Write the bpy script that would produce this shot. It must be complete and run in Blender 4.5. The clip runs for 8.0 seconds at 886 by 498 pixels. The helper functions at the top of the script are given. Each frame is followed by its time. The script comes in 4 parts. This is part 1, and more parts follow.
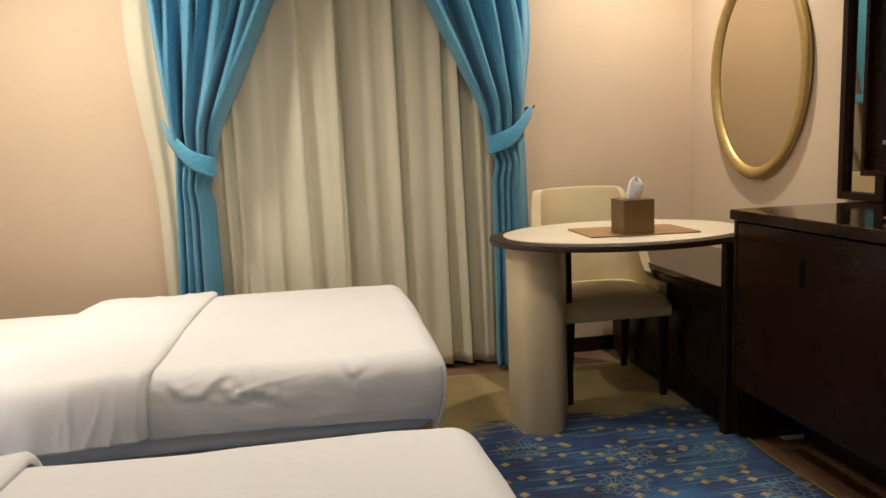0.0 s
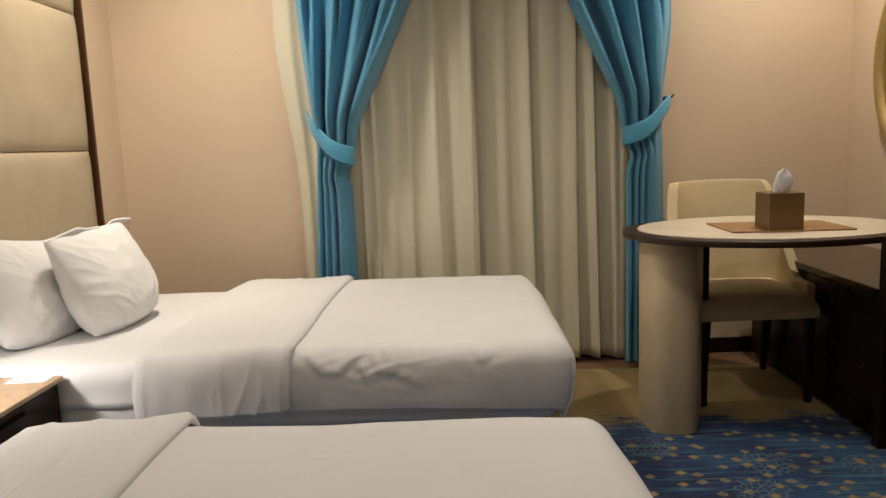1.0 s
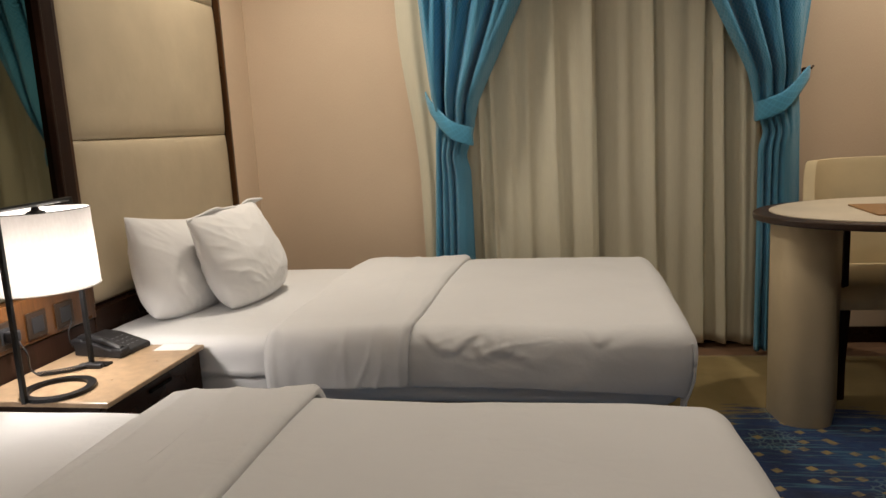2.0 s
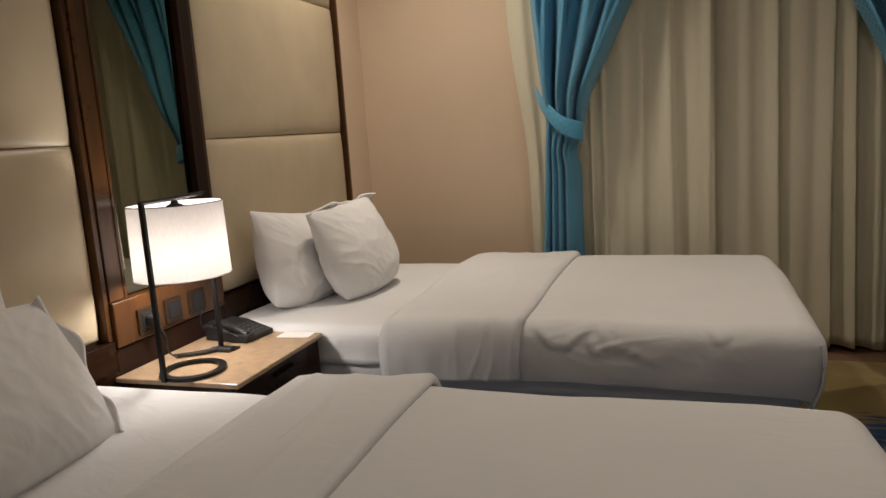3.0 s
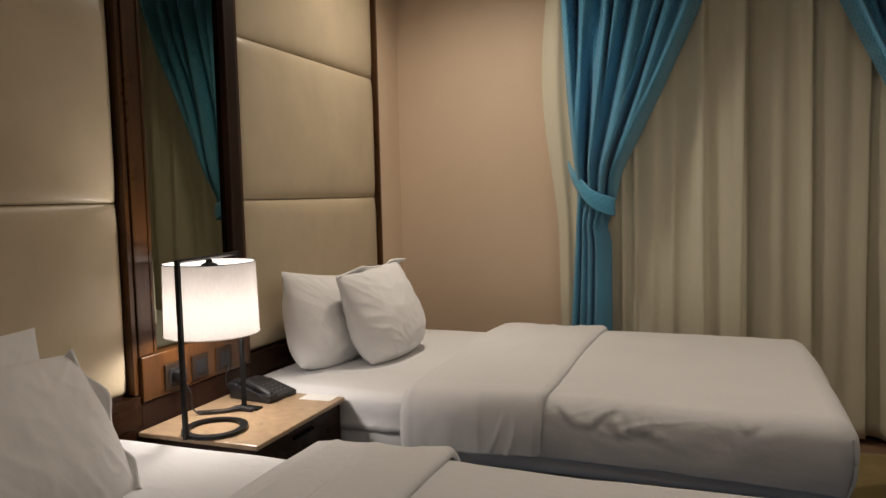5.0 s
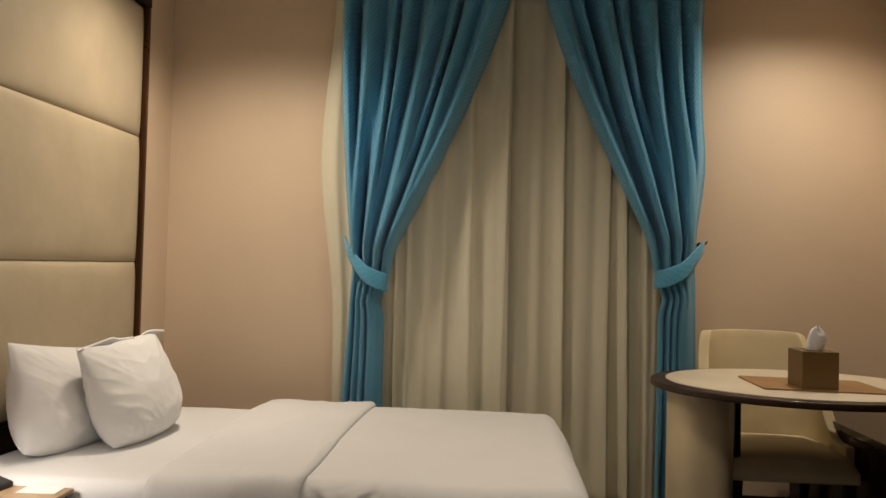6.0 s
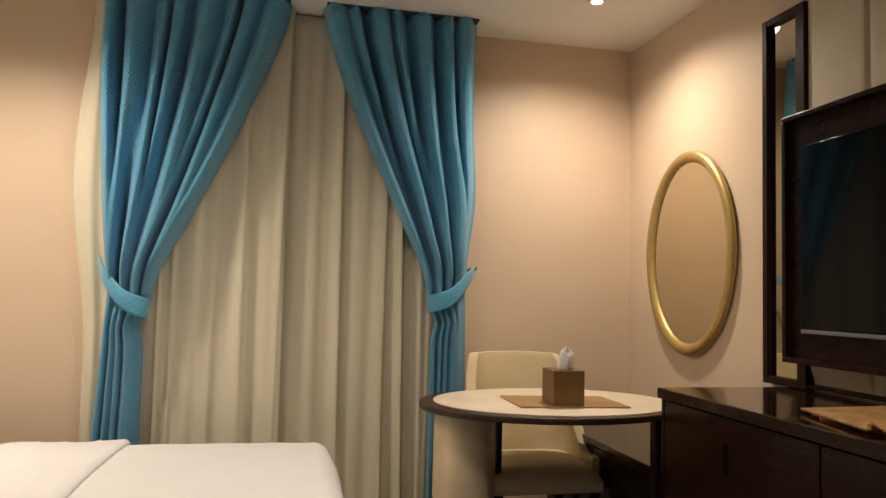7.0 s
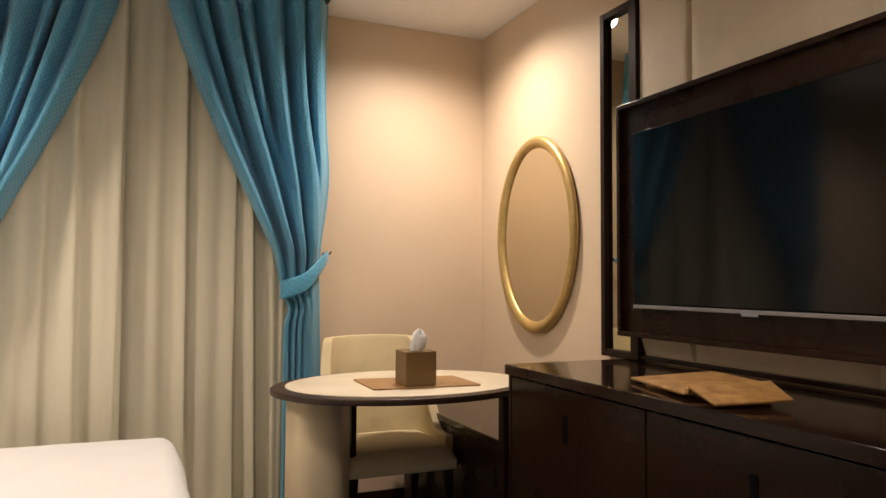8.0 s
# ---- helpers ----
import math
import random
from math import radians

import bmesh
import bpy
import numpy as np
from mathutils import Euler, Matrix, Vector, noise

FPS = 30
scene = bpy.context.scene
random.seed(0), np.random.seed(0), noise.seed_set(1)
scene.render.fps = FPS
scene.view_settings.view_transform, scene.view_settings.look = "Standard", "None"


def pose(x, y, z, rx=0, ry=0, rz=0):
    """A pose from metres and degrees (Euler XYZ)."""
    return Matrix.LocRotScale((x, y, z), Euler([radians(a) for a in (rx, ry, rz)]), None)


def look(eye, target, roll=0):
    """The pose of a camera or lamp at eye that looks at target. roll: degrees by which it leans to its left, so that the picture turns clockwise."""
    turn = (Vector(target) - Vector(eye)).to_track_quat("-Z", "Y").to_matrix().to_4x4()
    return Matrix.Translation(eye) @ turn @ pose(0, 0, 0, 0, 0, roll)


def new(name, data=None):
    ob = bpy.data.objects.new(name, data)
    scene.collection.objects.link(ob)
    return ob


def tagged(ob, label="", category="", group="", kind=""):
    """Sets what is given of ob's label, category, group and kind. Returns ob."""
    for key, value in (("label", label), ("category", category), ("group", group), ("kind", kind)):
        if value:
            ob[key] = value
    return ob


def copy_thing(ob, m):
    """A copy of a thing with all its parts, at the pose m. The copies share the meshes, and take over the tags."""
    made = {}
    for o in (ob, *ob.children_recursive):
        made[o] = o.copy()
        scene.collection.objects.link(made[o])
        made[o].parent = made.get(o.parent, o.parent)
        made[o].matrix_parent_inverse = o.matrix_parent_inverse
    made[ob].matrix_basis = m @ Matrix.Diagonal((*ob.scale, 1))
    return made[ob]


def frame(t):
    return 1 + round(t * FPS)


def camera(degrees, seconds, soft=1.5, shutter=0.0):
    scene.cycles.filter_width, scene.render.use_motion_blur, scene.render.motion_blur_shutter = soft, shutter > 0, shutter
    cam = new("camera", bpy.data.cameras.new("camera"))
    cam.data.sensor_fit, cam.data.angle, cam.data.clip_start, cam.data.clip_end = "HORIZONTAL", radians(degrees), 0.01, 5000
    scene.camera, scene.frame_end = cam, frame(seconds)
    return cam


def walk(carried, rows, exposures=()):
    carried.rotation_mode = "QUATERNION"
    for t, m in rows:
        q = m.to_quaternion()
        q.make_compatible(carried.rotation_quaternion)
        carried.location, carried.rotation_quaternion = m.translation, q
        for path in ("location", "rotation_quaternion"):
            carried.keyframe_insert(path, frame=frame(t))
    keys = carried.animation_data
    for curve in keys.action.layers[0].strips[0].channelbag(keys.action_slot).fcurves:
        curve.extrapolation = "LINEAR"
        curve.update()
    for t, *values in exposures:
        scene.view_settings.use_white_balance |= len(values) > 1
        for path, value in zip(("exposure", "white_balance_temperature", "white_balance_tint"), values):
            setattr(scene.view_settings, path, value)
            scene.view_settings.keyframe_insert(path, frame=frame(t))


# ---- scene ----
cam = camera(63.4, 8.0)

PATH = [
    (0, (-2.119, -3.913, 1.164), (-1.802, -1.958, 0.884), -2.4),
    (0.5, (-2.134, -3.931, 1.175), (-1.988, -1.957, 0.888), -2.3),
    (1, (-2.146, -3.929, 1.154), (-2.174, -1.95, 0.868), -2.2),
    (1.5, (-2.152, -3.935, 1.155), (-2.339, -1.968, 0.847), -2.4),
    (1.7, (-2.14, -3.936, 1.165), (-2.397, -1.979, 0.841), -2.7),
    (2.8, (-2.173, -3.965, 1.172), (-2.744, -2.077, 0.842), -3.7),
    (3, (-2.177, -3.97, 1.163), (-2.803, -2.098, 0.839), -3.8),
    (3.5, (-2.196, -3.984, 1.156), (-2.944, -2.157, 0.841), -3.7),
    (4, (-2.215, -3.992, 1.165), (-3.038, -2.195, 0.862), -3.2),
    (4.2, (-2.216, -3.991, 1.159), (-3.051, -2.196, 0.877), -3.2),
    (5.3, (-2.138, -3.98, 1.214), (-2.711, -2.067, 1.123), -0.4),
    (5.5, (-2.128, -3.975, 1.225), (-2.586, -2.029, 1.173), 0.2),
    (6, (-2.098, -3.949, 1.208), (-2.232, -1.954, 1.256), 1.4),
    (6.5, (-2.058, -3.926, 1.213), (-1.88, -1.937, 1.313), 1.8),
    (7, (-2.01, -3.918, 1.217), (-1.576, -1.969, 1.344), 1.5),
    (7.5, (-1.987, -3.919, 1.22), (-1.343, -2.03, 1.345), 1.1),
    (8, (-1.959, -3.925, 1.209), (-1.165, -2.091, 1.301), 0.3),
]
EXPOSURES = [(0, 0.29, 6150, 10), (0.5, 0.01, 6150, 10), (1, -0.17, 6170, 10), (1.5, -0.35, 6170, 10), (3, -0.91, 6240, 13), (4, -1.04, 6240, 13), (5.5, -0.83, 6330, 12),
             (6, -0.57, 6550, 11), (6.5, -0.33, 6600, 12), (7, 0.03, 6520, 14), (7.5, 0.23, 6330, 14), (8, 0.36, 6400, 15)]
walk(cam, [(t, look(eye, target, roll)) for t, eye, target, roll in PATH], EXPOSURES)

# ---- world and lamps ----
world = bpy.data.worlds.new("night")
scene.world = world
world.use_nodes = True
world.node_tree.nodes["Background"].inputs[0].default_value = (0.02, 0.025, 0.04, 1)
world.node_tree.nodes["Background"].inputs[1].default_value = 0.2

RW, RL, RH = 3.93, 5.3, 2.71      # room: width in x, length in y, ceiling
FZ = -0.055                       # level of the floor
# x, y, watts, cone in degrees
# first two are known; the other five are unseen, added to brighten the room
DOWNLIGHTS = [(-0.52, -0.64, 100, 152), (-3.30, -0.88, 192, 150), (-1.95, -1.75, 60, 156), (-3.2, -3.0, 8, 140), (-0.95, -2.9, 50, 140), (-1.95, -4.1, 30, 160), (-3.3, -4.6, 28, 160)]
LAMP_WARM = (1.0, 0.855, 0.675)


# ---- materials ----
def material(name, rough=0.6, metal=0.0, base=(0.5, 0.5, 0.5)):
    m = bpy.data.materials.new(name)
    m.use_nodes = True
    b = m.node_tree.nodes["Principled BSDF"]
    b.inputs["Base Color"].default_value = (*base, 1)
    b.inputs["Roughness"].default_value = rough
    b.inputs["Metallic"].default_value = metal
    return m, m.node_tree, b


def coords(nt, scale=(1, 1, 1), rot=(0, 0, 0), space="Object"):
    tc = nt.nodes.new("ShaderNodeTexCoord")
    mp = nt.nodes.new("ShaderNodeMapping")
    mp.inputs["Scale"].default_value = scale
    mp.inputs["Rotation"].default_value = rot
    nt.links.new(tc.outputs[space], mp.inputs["Vector"])
    return mp.outputs["Vector"]


def noise_tex(nt, vec, scale, detail=4, rough=0.55, distort=0.0):
    n = nt.nodes.new("ShaderNodeTexNoise")
    n.inputs["Scale"].default_value = scale
    n.inputs["Detail"].default_value = detail
    n.inputs["Roughness"].default_value = rough
    n.inputs["Distortion"].default_value = distort
    nt.links.new(vec, n.inputs["Vector"])
    return n.outputs["Fac"]


def ramp(nt, fac, stops):
    r = nt.nodes.new("ShaderNodeValToRGB")
    els = r.color_ramp.elements
    while len(els) < len(stops):
        els.new(0.5)
    for e, (p, c) in zip(els, stops):
        e.position, e.color = p, (*c, 1) if len(c) == 3 else c
    nt.links.new(fac, r.inputs["Fac"])
    return r.outputs["Color"]


def mix(nt, fac, a, b, how="MIX"):
    m = nt.nodes.new("ShaderNodeMixRGB")
    m.blend_type = how
    for sock, v in ((m.inputs["Fac"], fac), (m.inputs["Color1"], a), (m.inputs["Color2"], b)):
        if hasattr(v, "node"):
            nt.links.new(v, sock)
        elif isinstance(v, (int, float)):
            sock.default_value = v
        else:
            sock.default_value = (*v, 1)
    return m.outputs["Color"]


def math_node(nt, op, a, b=0.0):
    m = nt.nodes.new("ShaderNodeMath")
    m.operation = op
    for sock, v in zip(m.inputs, (a, b)):
        if hasattr(v, "node"):
            nt.links.new(v, sock)
        else:
            sock.default_value = v
    return m.outputs[0]


def bump(nt, bsdf, height, strength=0.3, dist=0.002, after=None):
    b = nt.nodes.new("ShaderNodeBump")
    b.inputs["Strength"].default_value = strength
    b.inputs["Distance"].default_value = dist
    nt.links.new(height, b.inputs["Height"])
    if after is not None:
        nt.links.new(after, b.inputs["Normal"])
    nt.links.new(b.outputs["Normal"], bsdf.inputs["Normal"])
    return b.outputs["Normal"]


def m_wallpaper(name, c):
    m, nt, b = material(name, 0.55)
    v = coords(nt)
    big = noise_tex(nt, v, 1.3, 3)
    fine = noise_tex(nt, coords(nt, (1, 1, 0.25)), 420, 3, 0.7)
    col = ramp(nt, big, [(0.3, tuple(x * 0.95 for x in c)), (0.7, tuple(min(1, x * 1.04) for x in c))])
    col = mix(nt, 0.12, col, ramp(nt, fine, [(0.35, (0.3, 0.24, 0.2)), (0.65, (1, 0.92, 0.82))]), "OVERLAY")
    nt.links.new(col, b.inputs["Base Color"])
    bump(nt, b, fine, 0.25, 0.0008)
    return m


def m_linen(name, c=(0.685, 0.69, 0.70), wrinkle=0.32):
    m, nt, b = material(name, 0.82)
    v = coords(nt)
    weave = noise_tex(nt, v, 600, 2, 0.6)
    soft = noise_tex(nt, coords(nt, (1.0, 1.6, 1.0)), 9, 5, 0.55, 0.6)
    big = noise_tex(nt, v, 2.5, 3)
    nt.links.new(ramp(nt, big, [(0.3, tuple(x * 0.96 for x in c)), (0.7, c)]), b.inputs["Base Color"])
    b.inputs["Sheen Weight"].default_value = 0.15
    n1 = bump(nt, b, soft, wrinkle, 0.012)
    bump(nt, b, weave, 0.2, 0.0006, n1)
    return m


def m_drape(name, c, relief=1.0):
    m, nt, b = material(name, 0.6)
    uv = nt.nodes.new("ShaderNodeTexCoord")
    # lattice of small raised lozenges in the weave, laid along the cloth
    mp = nt.nodes.new("ShaderNodeMapping")
    mp.inputs["Rotation"].default_value = (0, 0, radians(45))
    nt.links.new(uv.outputs["UV"], mp.inputs["Vector"])
    sep = nt.nodes.new("ShaderNodeSeparateXYZ")
    nt.links.new(mp.outputs["Vector"], sep.inputs[0])
    k = 2 * math.pi / 0.019
    a = math_node(nt, "ABSOLUTE", math_node(nt, "SINE", math_node(nt, "MULTIPLY", sep.outputs[0], k / 2)))
    d = math_node(nt, "ABSOLUTE", math_node(nt, "SINE", math_node(nt, "MULTIPLY", sep.outputs[1], k / 2)))
    lat = math_node(nt, "MINIMUM", a, d)
    lat = math_node(nt, "SMOOTH_MIN", lat, 0.5)
    grain = noise_tex(nt, coords(nt), 500, 2)
    col = mix(nt, 1.0, c, ramp(nt, lat, [(0.05, (1.22, 1.20, 1.17)), (0.4, (0.95, 0.95, 0.96))]), "MULTIPLY")
    col = mix(nt, 0.1, col, ramp(nt, noise_tex(nt, coords(nt), 3), [(0.3, (0, 0, 0)), (0.7, (0.2, 0.5, 0.6))]), "SCREEN")
    nt.links.new(col, b.inputs["Base Color"])
    nt.links.new(math_node(nt, "ADD", math_node(nt, "MULTIPLY", lat, 0.35), 0.42), b.inputs["Roughness"])
    b.inputs["Sheen Weight"].default_value = 0.25
    n1 = bump(nt, b, lat, relief, -0.005)
    bump(nt, b, grain, 0.15, 0.0005, n1)
    return m


def m_wood(name, dark, light, rough=0.3, axis="z", scale=1.0, coat=0.3, shine=0.35):
    m, nt, b = material(name, rough)
    s = {"x": (0.6, 9, 9), "y": (9, 0.6, 9), "z": (9, 9, 0.6)}[axis]
    v = coords(nt, tuple(k * scale for k in s))
    g = noise_tex(nt, v, 3.0, 6, 0.6, 1.2)
    f = noise_tex(nt, v, 22, 3, 0.7)
    col = ramp(nt, g, [(0.3, dark), (0.7, light)])
    col = mix(nt, 0.35, col, ramp(nt, f, [(0.3, tuple(k * 0.6 for k in dark)), (0.7, light)]))
    nt.links.new(col, b.inputs["Base Color"])
    smudge = noise_tex(nt, coords(nt), 5, 4)
    nt.links.new(math_node(nt, "ADD", math_node(nt, "MULTIPLY", smudge, 0.18), rough - 0.09), b.inputs["Roughness"])
    b.inputs["Specular IOR Level"].default_value = shine
    b.inputs["Coat Weight"].default_value = coat
    b.inputs["Coat Roughness"].default_value = 0.12
    bump(nt, b, f, 0.12, 0.0006)
    return m


def m_leather(name, c, rough=0.42, grain=260, coat=0.0):
    m, nt, b = material(name, rough)
    v = coords(nt)
    vo = nt.nodes.new("ShaderNodeTexVoronoi")
    vo.inputs["Scale"].default_value = grain
    nt.links.new(v, vo.inputs["Vector"])
    big = noise_tex(nt, v, 4, 4)
    nt.links.new(ramp(nt, big, [(0.3, tuple(k * 0.9 for k in c)), (0.7, tuple(min(1, k * 1.06) for k in c))]), b.inputs["Base Color"])
    n1 = bump(nt, b, noise_tex(nt, v, 14, 3), 0.25, 0.006)
    bump(nt, b, vo.outputs["Distance"], 0.2, 0.0006, n1)
    return m


def m_plain(name, c, rough=0.5, metal=0.0, speck=0.06):
    m, nt, b = material(name, rough, metal)
    v = coords(nt)
    n = noise_tex(nt, v, 30, 4)
    nt.links.new(ramp(nt, n, [(0.3, tuple(k * (1 - speck) for k in c)), (0.7, tuple(min(1, k * (1 + speck)) for k in c))]), b.inputs["Base Color"])
    nt.links.new(math_node(nt, "ADD", math_node(nt, "MULTIPLY", n, 0.15), max(0.02, rough - 0.07)), b.inputs["Roughness"])
    return m


def m_mirror(name, tint=(0.8, 0.78, 0.74), rough=0.01):
    m, nt, b = material(name, rough, 1.0, tint)
    nt.links.new(math_node(nt, "ADD", math_node(nt, "MULTIPLY", noise_tex(nt, coords(nt), 6, 3), 0.02), rough), b.inputs["Roughness"])
    return m


def m_shade(name):
    m, nt, b = material(name, 0.9, 0.0, (0.85, 0.82, 0.78))
    out = nt.nodes["Material Output"]
    tr = nt.nodes.new("ShaderNodeBsdfTranslucent")
    tr.inputs["Color"].default_value = (0.180, 0.170, 0.162, 1)
    df = nt.nodes.new("ShaderNodeBsdfDiffuse")
    w = noise_tex(nt, coords(nt, (1, 1, 0.3)), 160, 3)
    nt.links.new(ramp(nt, w, [(0.3, (0.78, 0.75, 0.72)), (0.7, (0.86, 0.84, 0.81))]), df.inputs["Color"])
    mx = nt.nodes.new("ShaderNodeMixShader")
    mx.inputs[0].default_value = 0.5
    nt.links.new(df.outputs[0], mx.inputs[1])
    nt.links.new(tr.outputs[0], mx.inputs[2])
    nt.links.new(mx.outputs[0], out.inputs["Surface"])
    return m


def m_sheer(name, c):
    m, nt, b = material(name, 0.85, 0.0, c)
    out = nt.nodes["Material Output"]
    tr = nt.nodes.new("ShaderNodeBsdfTranslucent")
    tr.inputs["Color"].default_value = (*c, 1)
    w = noise_tex(nt, coords(nt, (1, 1, 0.05)), 300, 3)
    nt.links.new(ramp(nt, w, [(0.3, tuple(k * 0.93 for k in c)), (0.7, c)]), b.inputs["Base Color"])
    bump(nt, b, w, 0.15, 0.0005)
    mx = nt.nodes.new("ShaderNodeMixShader")
    mx.inputs[0].default_value = 0.12
    nt.links.new(b.outputs[0], mx.inputs[1])
    nt.links.new(tr.outputs[0], mx.inputs[2])
    nt.links.new(mx.outputs[0], out.inputs["Surface"])
    return m


def m_glow(name, c, strength):
    m, nt, b = material(name, 0.5, 0.0, (0.8, 0.8, 0.8))
    b.inputs["Emission Color"].default_value = (*c, 1)
    b.inputs["Emission Strength"].default_value = strength
    return m


def m_rug(name):
    """Printed carpet: indigo ground with streaks, scattered ochre lozenges, lacy medallions and an olive end."""
    m, nt, b = material(name, 0.95)
    v = coords(nt)
    sep = nt.nodes.new("ShaderNodeSeparateXYZ")
    nt.links.new(v, sep.inputs[0])
    cloud = noise_tex(nt, v, 3.2, 5, 0.6, 0.4)
    streak = noise_tex(nt, coords(nt, (1.3, 26, 1)), 2.4, 5, 0.65)
    blue = ramp(nt, cloud, [(0.30, (0.008, 0.014, 0.05)), (0.5, (0.012, 0.042, 0.15)), (0.70, (0.025, 0.12, 0.26))])
    blue = mix(nt, ramp(nt, streak, [(0.53, (0, 0, 0)), (0.62, (0.85, 0.85, 0.85))]), blue, (0.07, 0.19, 0.26))
    fleck = noise_tex(nt, coords(nt, (2.2, 34, 1)), 3.1, 5, 0.7)
    blue = mix(nt, ramp(nt, fleck, [(0.60, (0, 0, 0)), (0.68, (0.6, 0.6, 0.6))]), blue, (0.26, 0.25, 0.13))
    # medallions: rings about scattered centres
    vo = nt.nodes.new("ShaderNodeTexVoronoi")
    vo.voronoi_dimensions = "2D"
    vo.inputs["Scale"].default_value = 2.6
    vo.inputs["Randomness"].default_value = 0.75
    nt.links.new(v, vo.inputs["Vector"])
    lace_v = nt.nodes.new("ShaderNodeTexVoronoi")
    lace_v.voronoi_dimensions, lace_v.feature = "2D", "DISTANCE_TO_EDGE"
    lace_v.inputs["Scale"].default_value = 34
    nt.links.new(v, lace_v.inputs["Vector"])
    thread = math_node(nt, "LESS_THAN", lace_v.outputs["Distance"], 0.10)
    ragged = math_node(nt, "ADD", vo.outputs["Distance"], math_node(nt, "MULTIPLY", noise_tex(nt, v, 25, 3), 0.22))
    lace = math_node(nt, "MULTIPLY", thread, math_node(nt, "LESS_THAN", ragged, 0.36))
    blue = mix(nt, math_node(nt, "MULTIPLY", lace, 0.55), blue, (0.17, 0.27, 0.29))
    # lozenges in a staggered grid, dropped out by noise
    k = 12.5
    mp = nt.nodes.new("ShaderNodeMapping")
    mp.inputs["Scale"].default_value = (k, k * 1.15, 1)
    mp.inputs["Rotation"].default_value = (0, 0, radians(12))
    nt.links.new(v, mp.inputs["Vector"])
    v2 = nt.nodes.new("ShaderNodeTexVoronoi")
    v2.voronoi_dimensions = "2D"
    v2.distance = "MANHATTAN"
    v2.inputs["Scale"].default_value = 1.0
    v2.inputs["Randomness"].default_value = 0.95
    nt.links.new(mp.outputs["Vector"], v2.inputs["Vector"])
    loz = math_node(nt, "LESS_THAN", v2.outputs["Distance"], 0.27)
    sepc = nt.nodes.new("ShaderNodeSeparateColor")
    nt.links.new(v2.outputs["Color"], sepc.inputs[0])
    keep = math_node(nt, "GREATER_THAN", sepc.outputs[0], 0.42)
    worn = ramp(nt, noise_tex(nt, v, 38, 3), [(0.38, (0.45, 0.45, 0.45)), (0.55, (1, 1, 1))])
    lozf = mix(nt, 1.0, mix(nt, 1.0, loz, keep, "MULTIPLY"), worn, "MULTIPLY")
    blue = mix(nt, lozf, blue, (0.36, 0.27, 0.11))
    # olive-ochre end by the window, ragged where it meets the blue
    edge = math_node(nt, "ADD", sep.outputs[1], math_node(nt, "MULTIPLY", math_node(nt, "SUBTRACT", mix(nt, 0.45, streak, cloud), 0.5), 1.1))
    far = ramp(nt, math_node(nt, "ADD", math_node(nt, "MULTIPLY", edge, 1.0), 1.4), [(0.36, (0, 0, 0)), (0.43, (1, 1, 1))])
    olive = ramp(nt, cloud, [(0.3, (0.20, 0.15, 0.05)), (0.7, (0.34, 0.25, 0.10))])
    col = mix(nt, far, blue, olive)
    nt.links.new(col, b.inputs["Base Color"])
    pile = noise_tex(nt, v, 380, 3, 0.7)
    b.inputs["Sheen Weight"].default_value = 0.1
    bump(nt, b, pile, 0.6, 0.004)
    return m


WALL = m_wallpaper("wallpaper", (0.68, 0.545, 0.405))
CEIL = m_plain("ceiling_paint", (0.86, 0.84, 0.81), 0.8, 0, 0.02)
LINEN = m_linen("linen")
LINEN_PILLOW = m_linen("pillow_linen", (0.77, 0.77, 0.775), 0.2)
LINEN_SMOOTH = m_linen("linen_pressed", (0.685, 0.69, 0.70), 0.25)
SKIRT = m_linen("bed_base_cloth", (0.42, 0.40, 0.38), 0.2)
DRAPE = m_drape("teal_jacquard", (0.066, 0.32, 0.535))
BAND = m_drape("teal_jacquard_band", (0.066, 0.32, 0.535), 0.25)
# near-black teal that paints the shade between drape top and ceiling
HEAD_SHADE = m_plain("heading_gap_shade", (0.012, 0.05, 0.08), 0.8)
SHEER = m_sheer("cream_sheer", (0.76, 0.725, 0.575))
DARK = m_wood("dark_walnut", (0.012, 0.0048, 0.002), (0.024, 0.009, 0.004), 0.28, "y", 1.0, 0.05, 0.15)
GLOSSTOP = m_wood("polished_walnut", (0.008, 0.004, 0.003), (0.020, 0.009, 0.006), 0.10, "y", 1.0, 0.25)
SLOT = m_plain("slot_black", (0.003, 0.003, 0.003), 0.9)
SLOT.node_tree.nodes["Principled BSDF"].inputs["Specular IOR Level"].default_value = 0.08
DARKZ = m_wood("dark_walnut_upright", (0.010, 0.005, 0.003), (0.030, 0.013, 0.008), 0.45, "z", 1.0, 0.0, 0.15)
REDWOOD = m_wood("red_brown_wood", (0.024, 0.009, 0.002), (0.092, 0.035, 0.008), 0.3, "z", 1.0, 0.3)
FLOORWOOD = m_wood("floor_board", (0.13, 0.075, 0.045), (0.25, 0.15, 0.09), 0.4, "x", 0.6, 0.1)
RIM = m_wood("table_rim_wood", (0.022, 0.010, 0.006), (0.05, 0.025, 0.014), 0.42, "x", 1.0, 0.1)
PAD = m_leather("cream_leather", (0.50, 0.42, 0.29), 0.38, 300)
CHAIRFAB = m_leather("cream_upholstery", (0.62, 0.515, 0.315), 0.6, 500)
COLUMN = m_leather("taupe_leather", (0.60, 0.50, 0.325), 0.5, 300)
TOPCREAM = m_leather("cream_tabletop", (0.66, 0.58, 0.45), 0.45, 420)
WALLPAD = m_leather("beige_wall_padding", (0.60, 0.52, 0.40), 0.55, 400)
STONE = m_plain("beige_stone", (0.37, 0.26, 0.16), 0.3, 0, 0.18)
